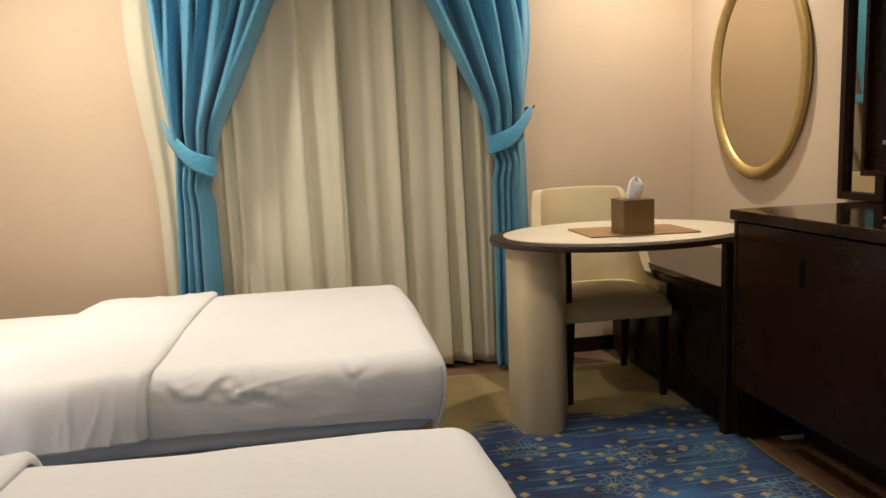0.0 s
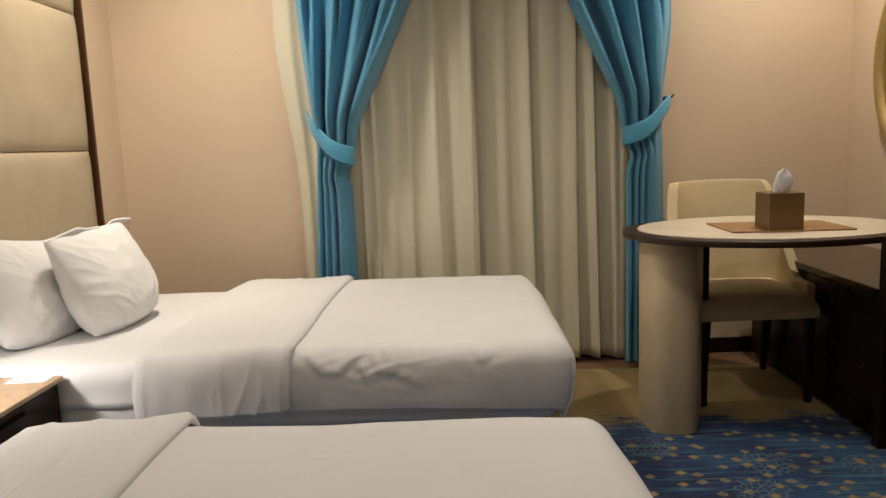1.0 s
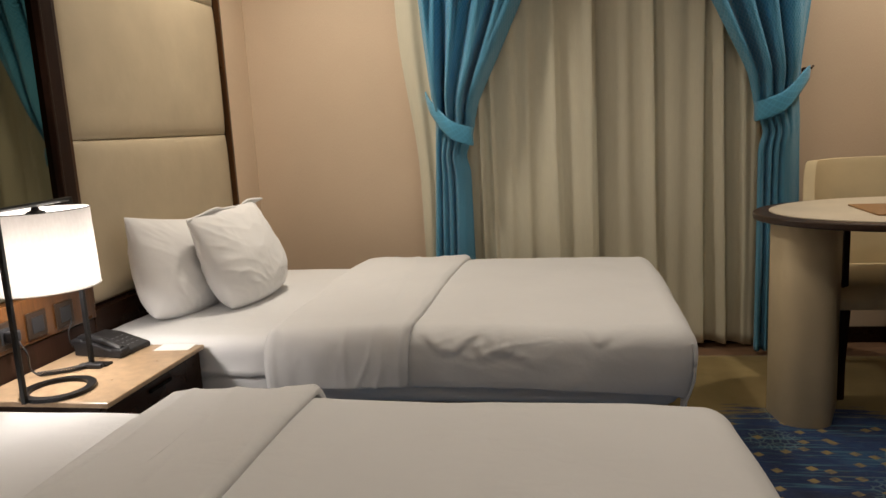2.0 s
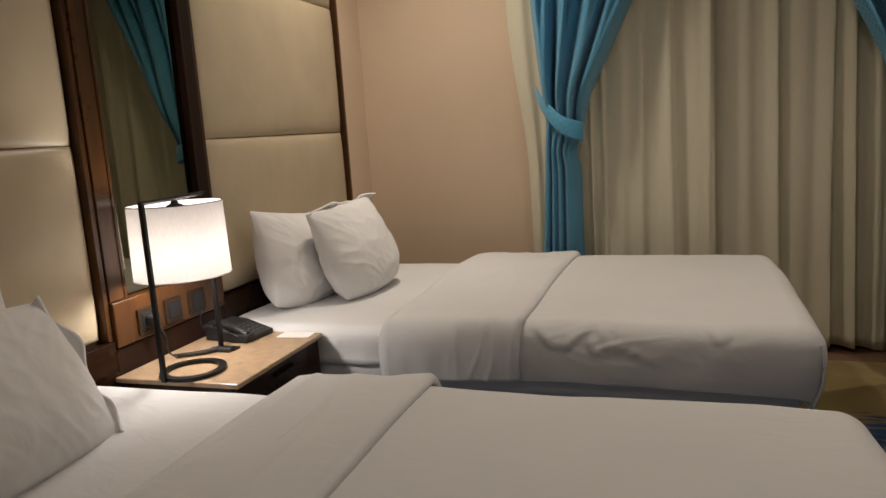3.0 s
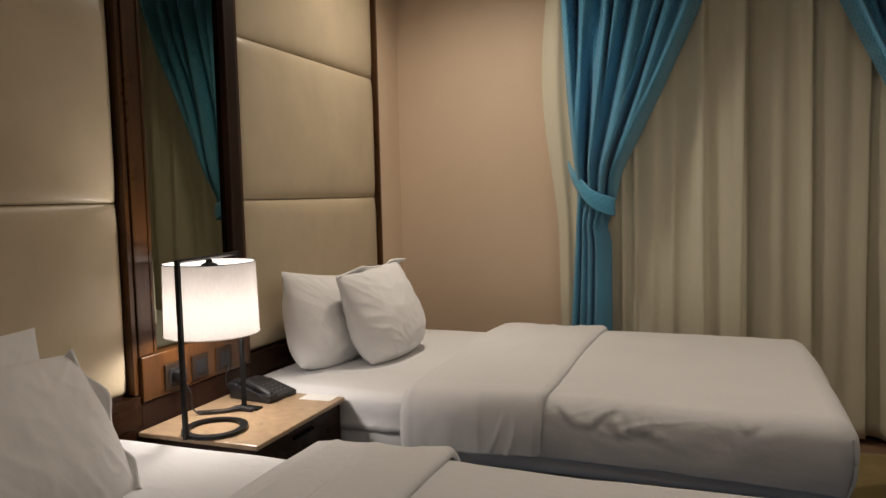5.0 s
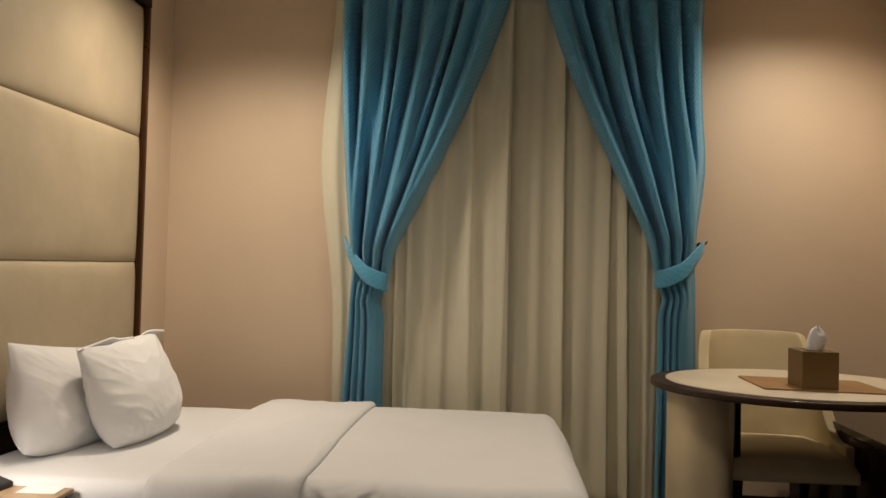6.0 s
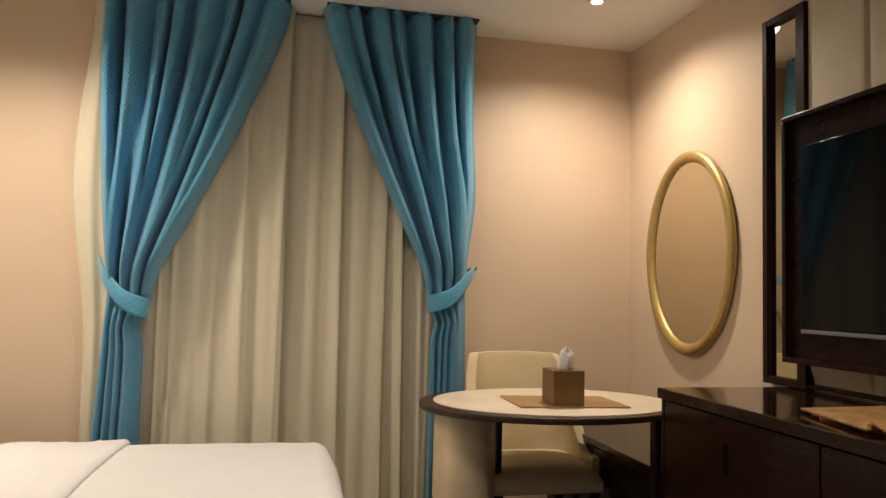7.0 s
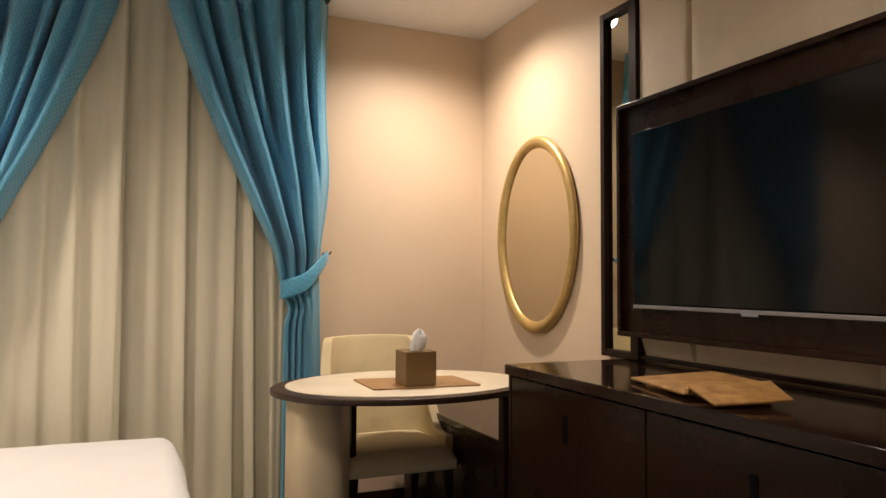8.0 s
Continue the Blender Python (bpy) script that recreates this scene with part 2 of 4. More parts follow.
BLACKM = m_plain("black_metal", (0.012, 0.012, 0.013), 0.4, 0.6)
BLACKP = m_plain("black_plastic", (0.011, 0.011, 0.013), 0.5)
KEYCAP = m_plain("grey_keys", (0.10, 0.10, 0.11), 0.5)
GOLD = m_plain("brushed_gold", (0.52, 0.37, 0.145), 0.42, 0.7, 0.08)
BOXM = m_leather("bronze_leather", (0.17, 0.10, 0.035), 0.4, 300)
MATM = m_leather("tan_leather", (0.33, 0.18, 0.07), 0.5, 300)
FOLDERM = m_leather("ochre_leather", (0.34, 0.185, 0.055), 0.5, 200)
_nt = FOLDERM.node_tree
_worn = ramp(_nt, noise_tex(_nt, coords(_nt), 17, 6, 0.65, 0.8), [(0.34, (0.20, 0.095, 0.026)), (0.5, (0.33, 0.175, 0.052)), (0.68, (0.42, 0.245, 0.085))])
_nt.links.new(_worn, _nt.nodes["Principled BSDF"].inputs["Base Color"])
BINDING = m_leather("mustard_binding", (0.26, 0.20, 0.05), 0.8, 300)
PAPER = m_plain("white_paper", (0.78, 0.77, 0.75), 0.8, 0, 0.02)
TISSUE = m_linen("tissue", (0.88, 0.885, 0.90), 0.1)
SILVER = m_plain("silver_trim", (0.26, 0.26, 0.29), 0.4, 0.6)
SCREEN = m_plain("tv_glass", (0.003, 0.0035, 0.004), 0.09)
SCREEN.node_tree.nodes["Principled BSDF"].inputs["Specular IOR Level"].default_value = 0.3
MIRROR = m_mirror("mirror_glass", (0.54, 0.51, 0.42))
SMOKED = m_mirror("smoked_mirror_glass", (0.24, 0.23, 0.17))
BRONZEGLASS = m_mirror("bronze_mirror_glass", (0.62, 0.55, 0.42))
SHADE = m_shade("white_lampshade")
BULB = m_glow("bulb_glow", (1.0, 0.86, 0.68), 25)
LENS = m_glow("downlight_glow", (1.0, 0.88, 0.72), 14)
WHITEMETAL = m_plain("white_enamel", (0.75, 0.73, 0.70), 0.4)
RUG = m_rug("printed_carpet")
BRONZE = m_plain("bronze_plate", (0.035, 0.022, 0.014), 0.4, 0.5)


# ---- mesh helpers ----
def link(name, bm, mat, parent=None, label="", smooth=True):
    me = bpy.data.meshes.new(name)
    bm.normal_update()
    lay = bm.faces.layers.int.get("flat")
    flat = [bool(lay and fc[lay]) for fc in bm.faces]
    bm.to_mesh(me)
    bm.free()
    if lay:
        me.attributes.remove(me.attributes["flat"])
    me.materials.append(mat)
    if smooth:
        me.set_sharp_from_angle(angle=radians(40))
        me.polygons.foreach_set("use_smooth", [not k for k in flat])
    ob = new(name, me)
    if parent is not None:
        ob.parent = parent
    if label:
        ob["label"] = label
    return ob


def part(name, bm, mat, parent, label=""):
    return link(name, bm, mat, parent, label)


def thing(name, loc, label, category, group="", kind=""):
    e = new(name)
    e.empty_display_size = 0.1
    e.location = loc
    return tagged(e, label, category, group, kind)


def box(x0, x1, y0, y1, z0, z1, bevel=0.004, seg=2, bm=None):
    own = bmesh.new()
    bmesh.ops.create_cube(own, size=1)
    for v in own.verts:
        v.co = Vector(((x0 + x1) / 2 + v.co.x * (x1 - x0), (y0 + y1) / 2 + v.co.y * (y1 - y0), (z0 + z1) / 2 + v.co.z * (z1 - z0)))
    if bevel > 0:
        bmesh.ops.bevel(own, geom=own.edges[:], offset=bevel, segments=seg, profile=0.5, affect="EDGES")
    if bm is None:
        if seg <= 2:
            lay = own.faces.layers.int.new("flat")
            for fc in own.faces:
                fc[lay] = 1
        return own
    me = bpy.data.meshes.new("tmp")
    own.to_mesh(me)
    own.free()
    bm.from_mesh(me)
    bpy.data.meshes.remove(me)
    return bm


def prism(points, z0, z1, bevel=0.004, seg=2):
    """An upright solid over a flat outline."""
    bm = bmesh.new()
    f = bm.faces.new([bm.verts.new((x, y, z0)) for x, y in points])
    r = bmesh.ops.extrude_face_region(bm, geom=[f])
    for e in r["geom"]:
        if isinstance(e, bmesh.types.BMVert):
            e.co.z = z1
    bmesh.ops.recalc_face_normals(bm, faces=bm.faces[:])
    if bevel > 0:
        es = [e for e in bm.edges if abs(e.verts[0].co.z - e.verts[1].co.z) < 1e-6]
        bmesh.ops.bevel(bm, geom=es, offset=bevel, segments=seg, profile=0.5, affect="EDGES")
    return bm


def oval(cx, cy, a, b, n=72):
    return [(cx + a * math.cos(2 * math.pi * i / n), cy + b * math.sin(2 * math.pi * i / n)) for i in range(n)]


def rounded(points, r, n=6):
    """Round the corners of a flat outline."""
    out = []
    k = len(points)
    for i in range(k):
        p, q, s = (Vector(points[j % k]) for j in (i - 1, i, i + 1))
        d1, d2 = (p - q), (s - q)
        rr = min(r, d1.length * 0.45, d2.length * 0.45)
        a, c = q + d1.normalized() * rr, q + d2.normalized() * rr
        for j in range(n + 1):
            t = j / n
            v = a * (1 - t) ** 2 + q * 2 * t * (1 - t) + c * t * t
            out.append((v.x, v.y))
    return out


def grid(nu, nv, f, uv=None, bm=None):
    """A sheet of nu x nv cells; f(u, v) gives the place, uv(u, v) the cloth's own metres."""
    bm = bm or bmesh.new()
    rows = [[bm.verts.new(f(i / nu, j / nv)) for i in range(nu + 1)] for j in range(nv + 1)]
    lay = bm.loops.layers.uv.verify() if uv else None
    for j in range(nv):
        for i in range(nu):
            fc = bm.faces.new((rows[j][i], rows[j][i + 1], rows[j + 1][i + 1], rows[j + 1][i]))
            if uv:
                for lp, (a, b) in zip(fc.loops, ((i, j), (i + 1, j), (i + 1, j + 1), (i, j + 1))):
                    lp[lay].uv = uv(a / nu, b / nv)
    return bm


def tube(path, r, n=10, bm=None, closed=False):
    """A round bar along a list of places."""
    bm = bm or bmesh.new()
    pts = [Vector(p) for p in path]
    rings = []
    m = len(pts)
    for i, p in enumerate(pts):
        a = pts[(i - 1) % m] if closed or i else p
        c = pts[(i + 1) % m] if closed or i < m - 1 else p
        d = (c - a).normalized()
        s = d.cross(Vector((0, 0, 1)))
        if s.length < 1e-3:
            s = d.cross(Vector((1, 0, 0)))
        s.normalize()
        t = d.cross(s)
        rings.append([bm.verts.new(p + r * (math.cos(2 * math.pi * k / n) * s + math.sin(2 * math.pi * k / n) * t)) for k in range(n)])
    for i in range(m if closed else m - 1):
        a, c = rings[i], rings[(i + 1) % m]
        for k in range(n):
            bm.faces.new((a[k], a[(k + 1) % n], c[(k + 1) % n], c[k]))
    if not closed:
        bm.faces.new(rings[0][::-1])
        bm.faces.new(rings[-1])
    bmesh.ops.recalc_face_normals(bm, faces=bm.faces[:])
    return bm


def lathe(profile, cx, cy, n=40, bm=None):
    """Turn a profile of (radius, z) about an upright axis."""
    bm = bm or bmesh.new()
    rows = [[bm.verts.new((cx + r * math.cos(2 * math.pi * k / n), cy + r * math.sin(2 * math.pi * k / n), z)) for k in range(n)] for r, z in profile]
    for a, c in zip(rows, rows[1:]):
        for k in range(n):
            bm.faces.new((a[k], a[(k + 1) % n], c[(k + 1) % n], c[k]))
    return bm


def cushion_x(y0, y1, z0, z1, xb, depth, puff, n=26):
    """A padded panel on a wall that faces along x: front puffed, edges rolled."""
    def f(u, v):
        a, c = 2 * u - 1, 2 * v - 1
        h = (1 - abs(a) ** 14) * (1 - abs(c) ** 9)
        h = max(0.0, h) ** 0.5
        soft = (1 - a * a) ** 0.5 * (1 - c * c) ** 0.5
        return (xb + depth * h + puff * soft, y0 + (y1 - y0) * u, z0 + (z1 - z0) * v)

    def warp(t):
        return 0.5 - 0.5 * math.copysign(abs(math.cos(math.pi * t)) ** 0.7, math.cos(math.pi * t))
    return grid(n, n, lambda u, v: f(warp(u), warp(v)))


def solid(ob, t, offset=-1):
    md = ob.modifiers.new("thickness", "SOLIDIFY")
    md.thickness, md.offset = t, offset
    return ob


# ---- room ----
def structure(name, bm, mat, label, category):
    return tagged(link(name, bm, mat, None, "", False), label, category, "", "structure")


structure("floor", box(-RW - 0.1, 0.1, -RL - 0.1, 0.1, FZ - 0.1, FZ, 0), FLOORWOOD, "brown wooden floor around a printed carpet", "floor")
structure("ceiling", box(-RW - 0.1, 0.1, -RL - 0.1, 0.1, RH, RH + 0.1, 0), CEIL, "plain white painted ceiling with recessed lamps", "ceiling")
structure("wall_north", box(-RW - 0.1, 0.1, 0.0, 0.1, FZ, RH, 0), WALL, "peach wallpapered wall behind the curtains", "wall")
structure("wall_west", box(-RW - 0.1, -RW, -RL, 0.0, FZ, RH, 0), WALL, "peach wallpapered wall behind the headboards", "wall")
structure("wall_east", box(0.0, 0.1, -RL, 0.0, FZ, RH, 0), WALL, "peach wallpapered wall with mirrors and television", "wall")
structure("wall_south", box(-RW - 0.1, 0.1, -RL - 0.1, -RL, FZ, RH, 0), WALL, "peach wallpapered wall closing the room", "wall")
structure("baseboard", box(-RW, -0.02, -0.016, -0.001, FZ, FZ + 0.085, 0.003), DARK, "dark wooden baseboard along the window wall", "baseboard")


# ---- carpet ----
def rug():
    def f(u, v):
        x, y = -3.3 + 2.80 * u, -0.28 - 4.44 * v
        x += (0.022 * math.sin(3.4 * y + 4.6) + 0.008 * math.sin(9 * y)) * u
        z = 0.009 + 0.004 * max(0.0, u - 0.85) / 0.15 * math.sin(7 * y + 1)
        return (x, y, FZ + max(z, 0.007))
    ob = link("rug", grid(90, 140, f), RUG)
    solid(ob, 0.006)
    tagged(ob, "blue printed carpet with ochre lozenges and olive end", "rug")
    edge = [tuple(Vector(f(1.0, j / 80)) + Vector((0.004, 0, 0.0))) for j in range(81)]
    part("binding", tube(edge, 0.007, 8), BINDING, ob, "mustard bound edge")


rug()


# ---- lamps in the ceiling ----
def downlight(x, y):
    e = thing("downlight", (x, y, RH), "small round white recessed downlight, lit; five of seven are added", "ceiling light", "ceiling downlights")
    part("trim_ring", lathe([(0.026, -0.001), (0.03, -0.006), (0.043, -0.006), (0.047, 0.0)], 0, 0, 32), WHITEMETAL, e)
    part("lens", lathe([(0.0005, -0.003), (0.026, -0.003)], 0, 0, 32), LENS, e, "glowing lens")
    return e


first = downlight(*DOWNLIGHTS[0][:2])
# from the third on, fixtures and beams are added where none is known
for x, y, w, cone in DOWNLIGHTS[1:]:
    copy_thing(first, Matrix.Translation((x, y, RH)))
for x, y, w, cone in DOWNLIGHTS:
    d = bpy.data.lights.new("downlight_beam", "SPOT")
    d.energy, d.color, d.spot_size, d.spot_blend, d.shadow_soft_size = w, LAMP_WARM, radians(cone), 1.0, 0.045 if x > -1 else 0.13
    o = new("downlight_beam", d)
    o.location = (x, y, RH - 0.02)


# ---- headboards ----
def headboard(y0, y1, label):
    e = thing("headboard", (-RW, (y0 + y1) / 2, 0), label, "headboard", "padded headboards")
    o = -(y0 + y1) / 2
    a, c = y0 + o, y1 + o
    part("backing", box(0.001, 0.02, a, c, 0.25, 2.56, 0.002), DARKZ, e)
    for k, (z0, z1) in enumerate(((0.585, 1.192), (1.192, 1.832), (1.832, 2.50))):
        part("pad", cushion_x(a + 0.024, c - 0.024, z0, z1, 0.018, 0.024, 0.010), PAD, e)
    part("rail", box(0.02, 0.058, a, c, 0.25, 0.575, 0.003), DARK, e, "dark lower rail")
    part("rail", box(0.02, 0.054, a, c, 2.505, 2.56, 0.003), DARK, e)
    part("edge_trim", box(0.02, 0.052, a, a + 0.02, 0.577, 2.503, 0.003), REDWOOD, e)
    part("edge_trim", box(0.02, 0.052, c - 0.02, c, 0.577, 2.503, 0.003), REDWOOD, e)
    return e


headboard(-1.646, -0.378, "tall cream leather headboard in three padded panels")
headboard(-3.50, -2.218, "tall cream leather headboard behind the second bed")


def mirror_strip():
    y0, y1 = -2.216, -1.648
    e = thing("wall_mirror", (-RW, y0, 0), "tall narrow mirror in a dark wooden frame", "mirror")
    w = y1 - y0
    part("backing", box(0.001, 0.02, 0, w, 0.25, 2.56, 0.002), DARKZ, e)
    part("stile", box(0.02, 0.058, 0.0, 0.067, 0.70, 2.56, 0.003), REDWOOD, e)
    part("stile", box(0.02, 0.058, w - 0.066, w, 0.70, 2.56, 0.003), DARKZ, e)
    part("rail", box(0.02, 0.056, 0.067, w - 0.066, 2.46, 2.56, 0.003), DARKZ, e)
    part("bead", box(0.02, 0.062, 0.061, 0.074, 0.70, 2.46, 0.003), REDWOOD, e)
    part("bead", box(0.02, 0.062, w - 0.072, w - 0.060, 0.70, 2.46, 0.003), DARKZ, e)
    glass = part("glass", box(0.02, 0.03, 0.074, w - 0.072, 0.70, 2.46, 0.001), SMOKED, e, "smoked mirror glass")
    glass.rotation_euler.z = math.radians(-0.75)
    part("socket_panel", box(0.02, 0.066, 0.0, w, 0.552, 0.698, 0.004), REDWOOD, e, "red-brown polished wooden panel")
    part("lower_panel", box(0.02, 0.056, 0.0, w, 0.25, 0.548, 0.003), DARKZ, e)
    return e


mirror_strip()


def socket(y):
    e = thing("wall_socket", (-RW + 0.066, y, 0.610), "square dark bronze socket plate above the nightstand", "socket", "bedside sockets")
    part("plate", box(0, 0.008, -0.043, 0.043, -0.043, 0.043, 0.003), BRONZE, e)
    part("insert", box(0.008, 0.011, -0.026, 0.026, -0.026, 0.026, 0.002), BLACKP, e)
    return e


s1 = socket(-2.08)
for y in (-1.948, -1.816):
    copy_thing(s1, Matrix.Translation((-RW + 0.066, y, 0.610)))


# ---- beds ----
def over(s, half, r):
    """Follow cloth over a rounded edge: distance from the middle to (out, drop)."""
    a, sg = abs(s), math.copysign(1, s)
    flat = half - r
    if a <= flat:
        return s, 0.0
    q = (a - flat) / r
    if q <= math.pi / 2:
        return sg * (flat + r * math.sin(q)), r * (1 - math.cos(q))
    return sg * half, r + (a - flat - r * math.pi / 2)


def bed(cy, label):
    e = thing("bed", (-2.82, cy, 0), label, "bed", "twin beds")
    w = 0.63
    part("bed_base", box(-1.03, 0.98, -w + 0.05, w - 0.05, 0.05, 0.24, 0.02, 3), SKIRT, e, "grey cloth-covered divan base")
    part("mattress", box(-1.03, 1.01, -w + 0.005, w - 0.005, 0.245, 0.478, 0.05, 5), LINEN_SMOOTH, e)
    for sx in (-0.9, 0.85):
        for sy in (-0.5, 0.5):
            part("foot", lathe([(0.022, FZ), (0.028, 0.05)], sx, sy, 16), DARK, e)

    def sheet(u, v):
        x = -1.035 + 1.3 * u
        y, drop = over((v - 0.5) * 2 * (w + 0.115), w + 0.004, 0.055)
        n = noise.noise(Vector((x * 3, y * 3, cy)))
        y += math.copysign(0.011, y) * (noise.noise(Vector((x * 7, drop * 16, cy))) + 0.5 * noise.noise(Vector((x * 19, drop * 7, cy)))) * min(1.0, drop / 0.06)
        return (x, y, 0.482 + 0.006 * n - drop)
    solid(part("bottom_sheet", grid(50, 70, sheet), LINEN_SMOOTH, e, "pressed white sheet tucked at the sides"), 0.004)
    return e


# pinched folds of the window bed's duvet: strokes of (along, drop) down its side
CREASES = (((0.20, 0.015), (0.245, 0.060), (0.29, 0.062), (0.345, 0.015), (0.37, 0.0)),
           ((0.375, 0.055), (0.385, 0.080), (0.50, 0.078)),
           ((0.415, 0.030), (0.425, 0.062), (0.455, 0.066)),
           ((0.46, 0.015), (0.468, 0.060)),
           ((0.735, 0.0), (0.755, 0.035), (0.775, 0.020)))


def creases(a, d):
    """Height of the pinched folds at cloth place (a, d): a soft ridge with a furrow beneath it."""
    h = 0.0
    for stroke in CREASES:
        best, drop = 9.0, 0.0
        for (x0, z0), (x1, z1) in zip(stroke, stroke[1:]):
            ux, uz = x1 - x0, z1 - z0
            t = max(0.0, min(1.0, ((a - x0) * ux + (d - z0) * uz) / (ux * ux + uz * uz)))
            q = math.hypot(a - x0 - t * ux, d - z0 - t * uz)
            if q < best:
                best, drop = q, d - z0 - t * uz
        h += math.exp(-(best / 0.017) ** 2) - 0.5 * math.exp(-((best - 0.024) / 0.014) ** 2) * min(1.0, max(0.15, 0.15 + drop * 60))
    return h


def duvet(cy, seed, label, ca, cb, skew, creased, xe=1.045, top=0.515):
    e = thing("duvet", (-2.82, cy, 0.5), label, "bedding", "white duvets")
    w, r = 0.645, 0.065
    xa = -0.18                       # where the duvet starts; xe is the foot

    def wr(x, y, d, k=1.0):
        p = Vector((x * 2.2 + seed, y * 2.2, d * 4))
        q = Vector((x * 8, y * 6 + seed, d * 12))
        return k * (0.010 * noise.noise(p) + 0.0035 * noise.noise(q))

    def roll(sx, sy, half):
        """Cloth place (sx along, sy across) over the rounded foot and sides: x, y, drop and the way out."""
        ex, ey = max(0.0, sx - (xe - r)), max(0.0, abs(sy) - (half - r))
        L = max(ex, ey)
        if L <= 0:
            return sx, sy, 0.0, 0.0, 0.0
        n = math.hypot(ex, ey)
        nx, ny = ex / n, math.copysign(ey / n, sy)
        q = min(L / r, math.pi / 2)
        out = r * math.sin(q)
        drop = r * (1 - math.cos(q)) + max(0.0, L - r * math.pi / 2)
        return min(sx, xe - r) + nx * out, max(-(half - r), min(half - r, sy)) + ny * out, drop, nx, ny

    def f(u, v):
        sx = lerp(xa, xe - r + r * math.pi / 2 + 0.225 + 0.03 * math.sin(4 * v + seed), u)
        edge = w - r + r * math.pi / 2
        hang = 0.138 + 0.012 * math.sin(3.1 * sx + seed) + 0.03 * max(0.0, sx - 0.3)
        sy = (v - 0.5) * 2 * (edge + hang)
        x, y, d, nx, ny = roll(sx, sy, w)
        n = wr(x, y, d)
        bulge = 0.020 * math.sin(math.pi * min(1.0, d / 0.25)) if d > 0 else 0.0
        tuck = 0.10 * max(0.0, d - 0.17)
        o = bulge + n * 1.3 * min(1.0, d / 0.06) - tuck
        z = top - 0.5 + 0.012 * (1 - (y / w) ** 2) + n * max(0.0, 1 - d / 0.05) - d
        if creased and sy < 0:
            o += 0.0055 * creases(sx, d)
            # pinched creases along the side, strongest beside the cuff
            near = math.exp(-((sx - 0.42) / 0.20) ** 2) + 0.35 * math.exp(-((sx - 0.82) / 0.07) ** 2)
            band = math.exp(-((d - 0.05 + 0.02 * math.sin(9 * sx)) / 0.05) ** 2)
            q = noise.noise(Vector((sx * 9 + 1.5 * math.sin(20 * d), d * 17 - sx * 3, seed)))
            o += 0.006 * (1 - min(1.0, abs(q) * 2.6)) ** 1.5 * near * band
        return (x + nx * o, y + ny * o, z)
    solid(part("cover", grid(240, 290, f), LINEN, e), 0.012)

    def cuff(u, v):
        t = (v - 0.5) * 2
        half = w + 0.010
        edge = half - r + r * math.pi / 2
        sy = t * (edge + 0.120)
        _, y, d, _, ny = roll(-1.0, sy, half)
        x0 = ca - skew * t + 0.010 * math.sin(5 * t + seed)
        x1 = cb + 1.4 * skew * t + 0.008 * math.sin(4 * t + seed)
        lip = min(1.0, u / 0.05) ** 0.5 * min(1.0, (1 - u) / 0.045) ** 0.5
        x = lerp(x0, x1, u)
        n = wr(x, y, d)
        side = min(1.0, d / 0.06)
        pleat = 0.004 * noise.noise(Vector((x * 22, d * 6 + seed, 3.0))) * side * (0.4 + u)
        fat = 0.019 * lip
        n += 0.004 * math.sin(9 * x - 7 * y + seed) * (1 - side) * math.sin(math.pi * u)
        q = noise.noise(Vector((x * 7 + 0.9 * y + seed, y * 1.5 - x, 2.0)))
        n += 0.0035 * (1 - min(1.0, abs(q) * 3.0)) ** 2 * lip
        q = noise.noise(Vector((x * 13 + 2.5 * d, d * 4 + y, seed)))
        n += 0.005 * (1 - min(1.0, abs(q) * 3.5)) ** 2 * side * lip * min(1.0, 0.3 + u)
        z = lerp(0.487, top - 0.010, u) - 0.5 + (fat + n + 0.010 * (1 - (y / half) ** 2)) * (1 - side) + 0.012 - d
        y += ny * (0.010 + 0.026 * lip + 0.014 * side * math.sin(math.pi * min(1.0, d / 0.25)) + n + pleat - 0.05 * max(0.0, d - 0.1))
        return (x, y, z)
    solid(part("folded_cuff", grid(80, 150, cuff), LINEN, e, "turned-down top edge"), 0.010)
    # piped seam down the corner of the foot
    seam = []
    for i in range(22):
        d = 0.05 + 0.23 * i / 21
        o = 0.046 + 0.016 * math.sin(math.pi * min(1.0, d / 0.25)) - 0.10 * max(0.0, d - 0.17)
        seam.append((xe - r + o + 0.004, -(w - r + o), top - 0.5 - d))
    part("piping", tube(seam, 0.004, 6), LINEN_SMOOTH, e)
    return e


def lerp(a, b, t):
    return a + (b - a) * t


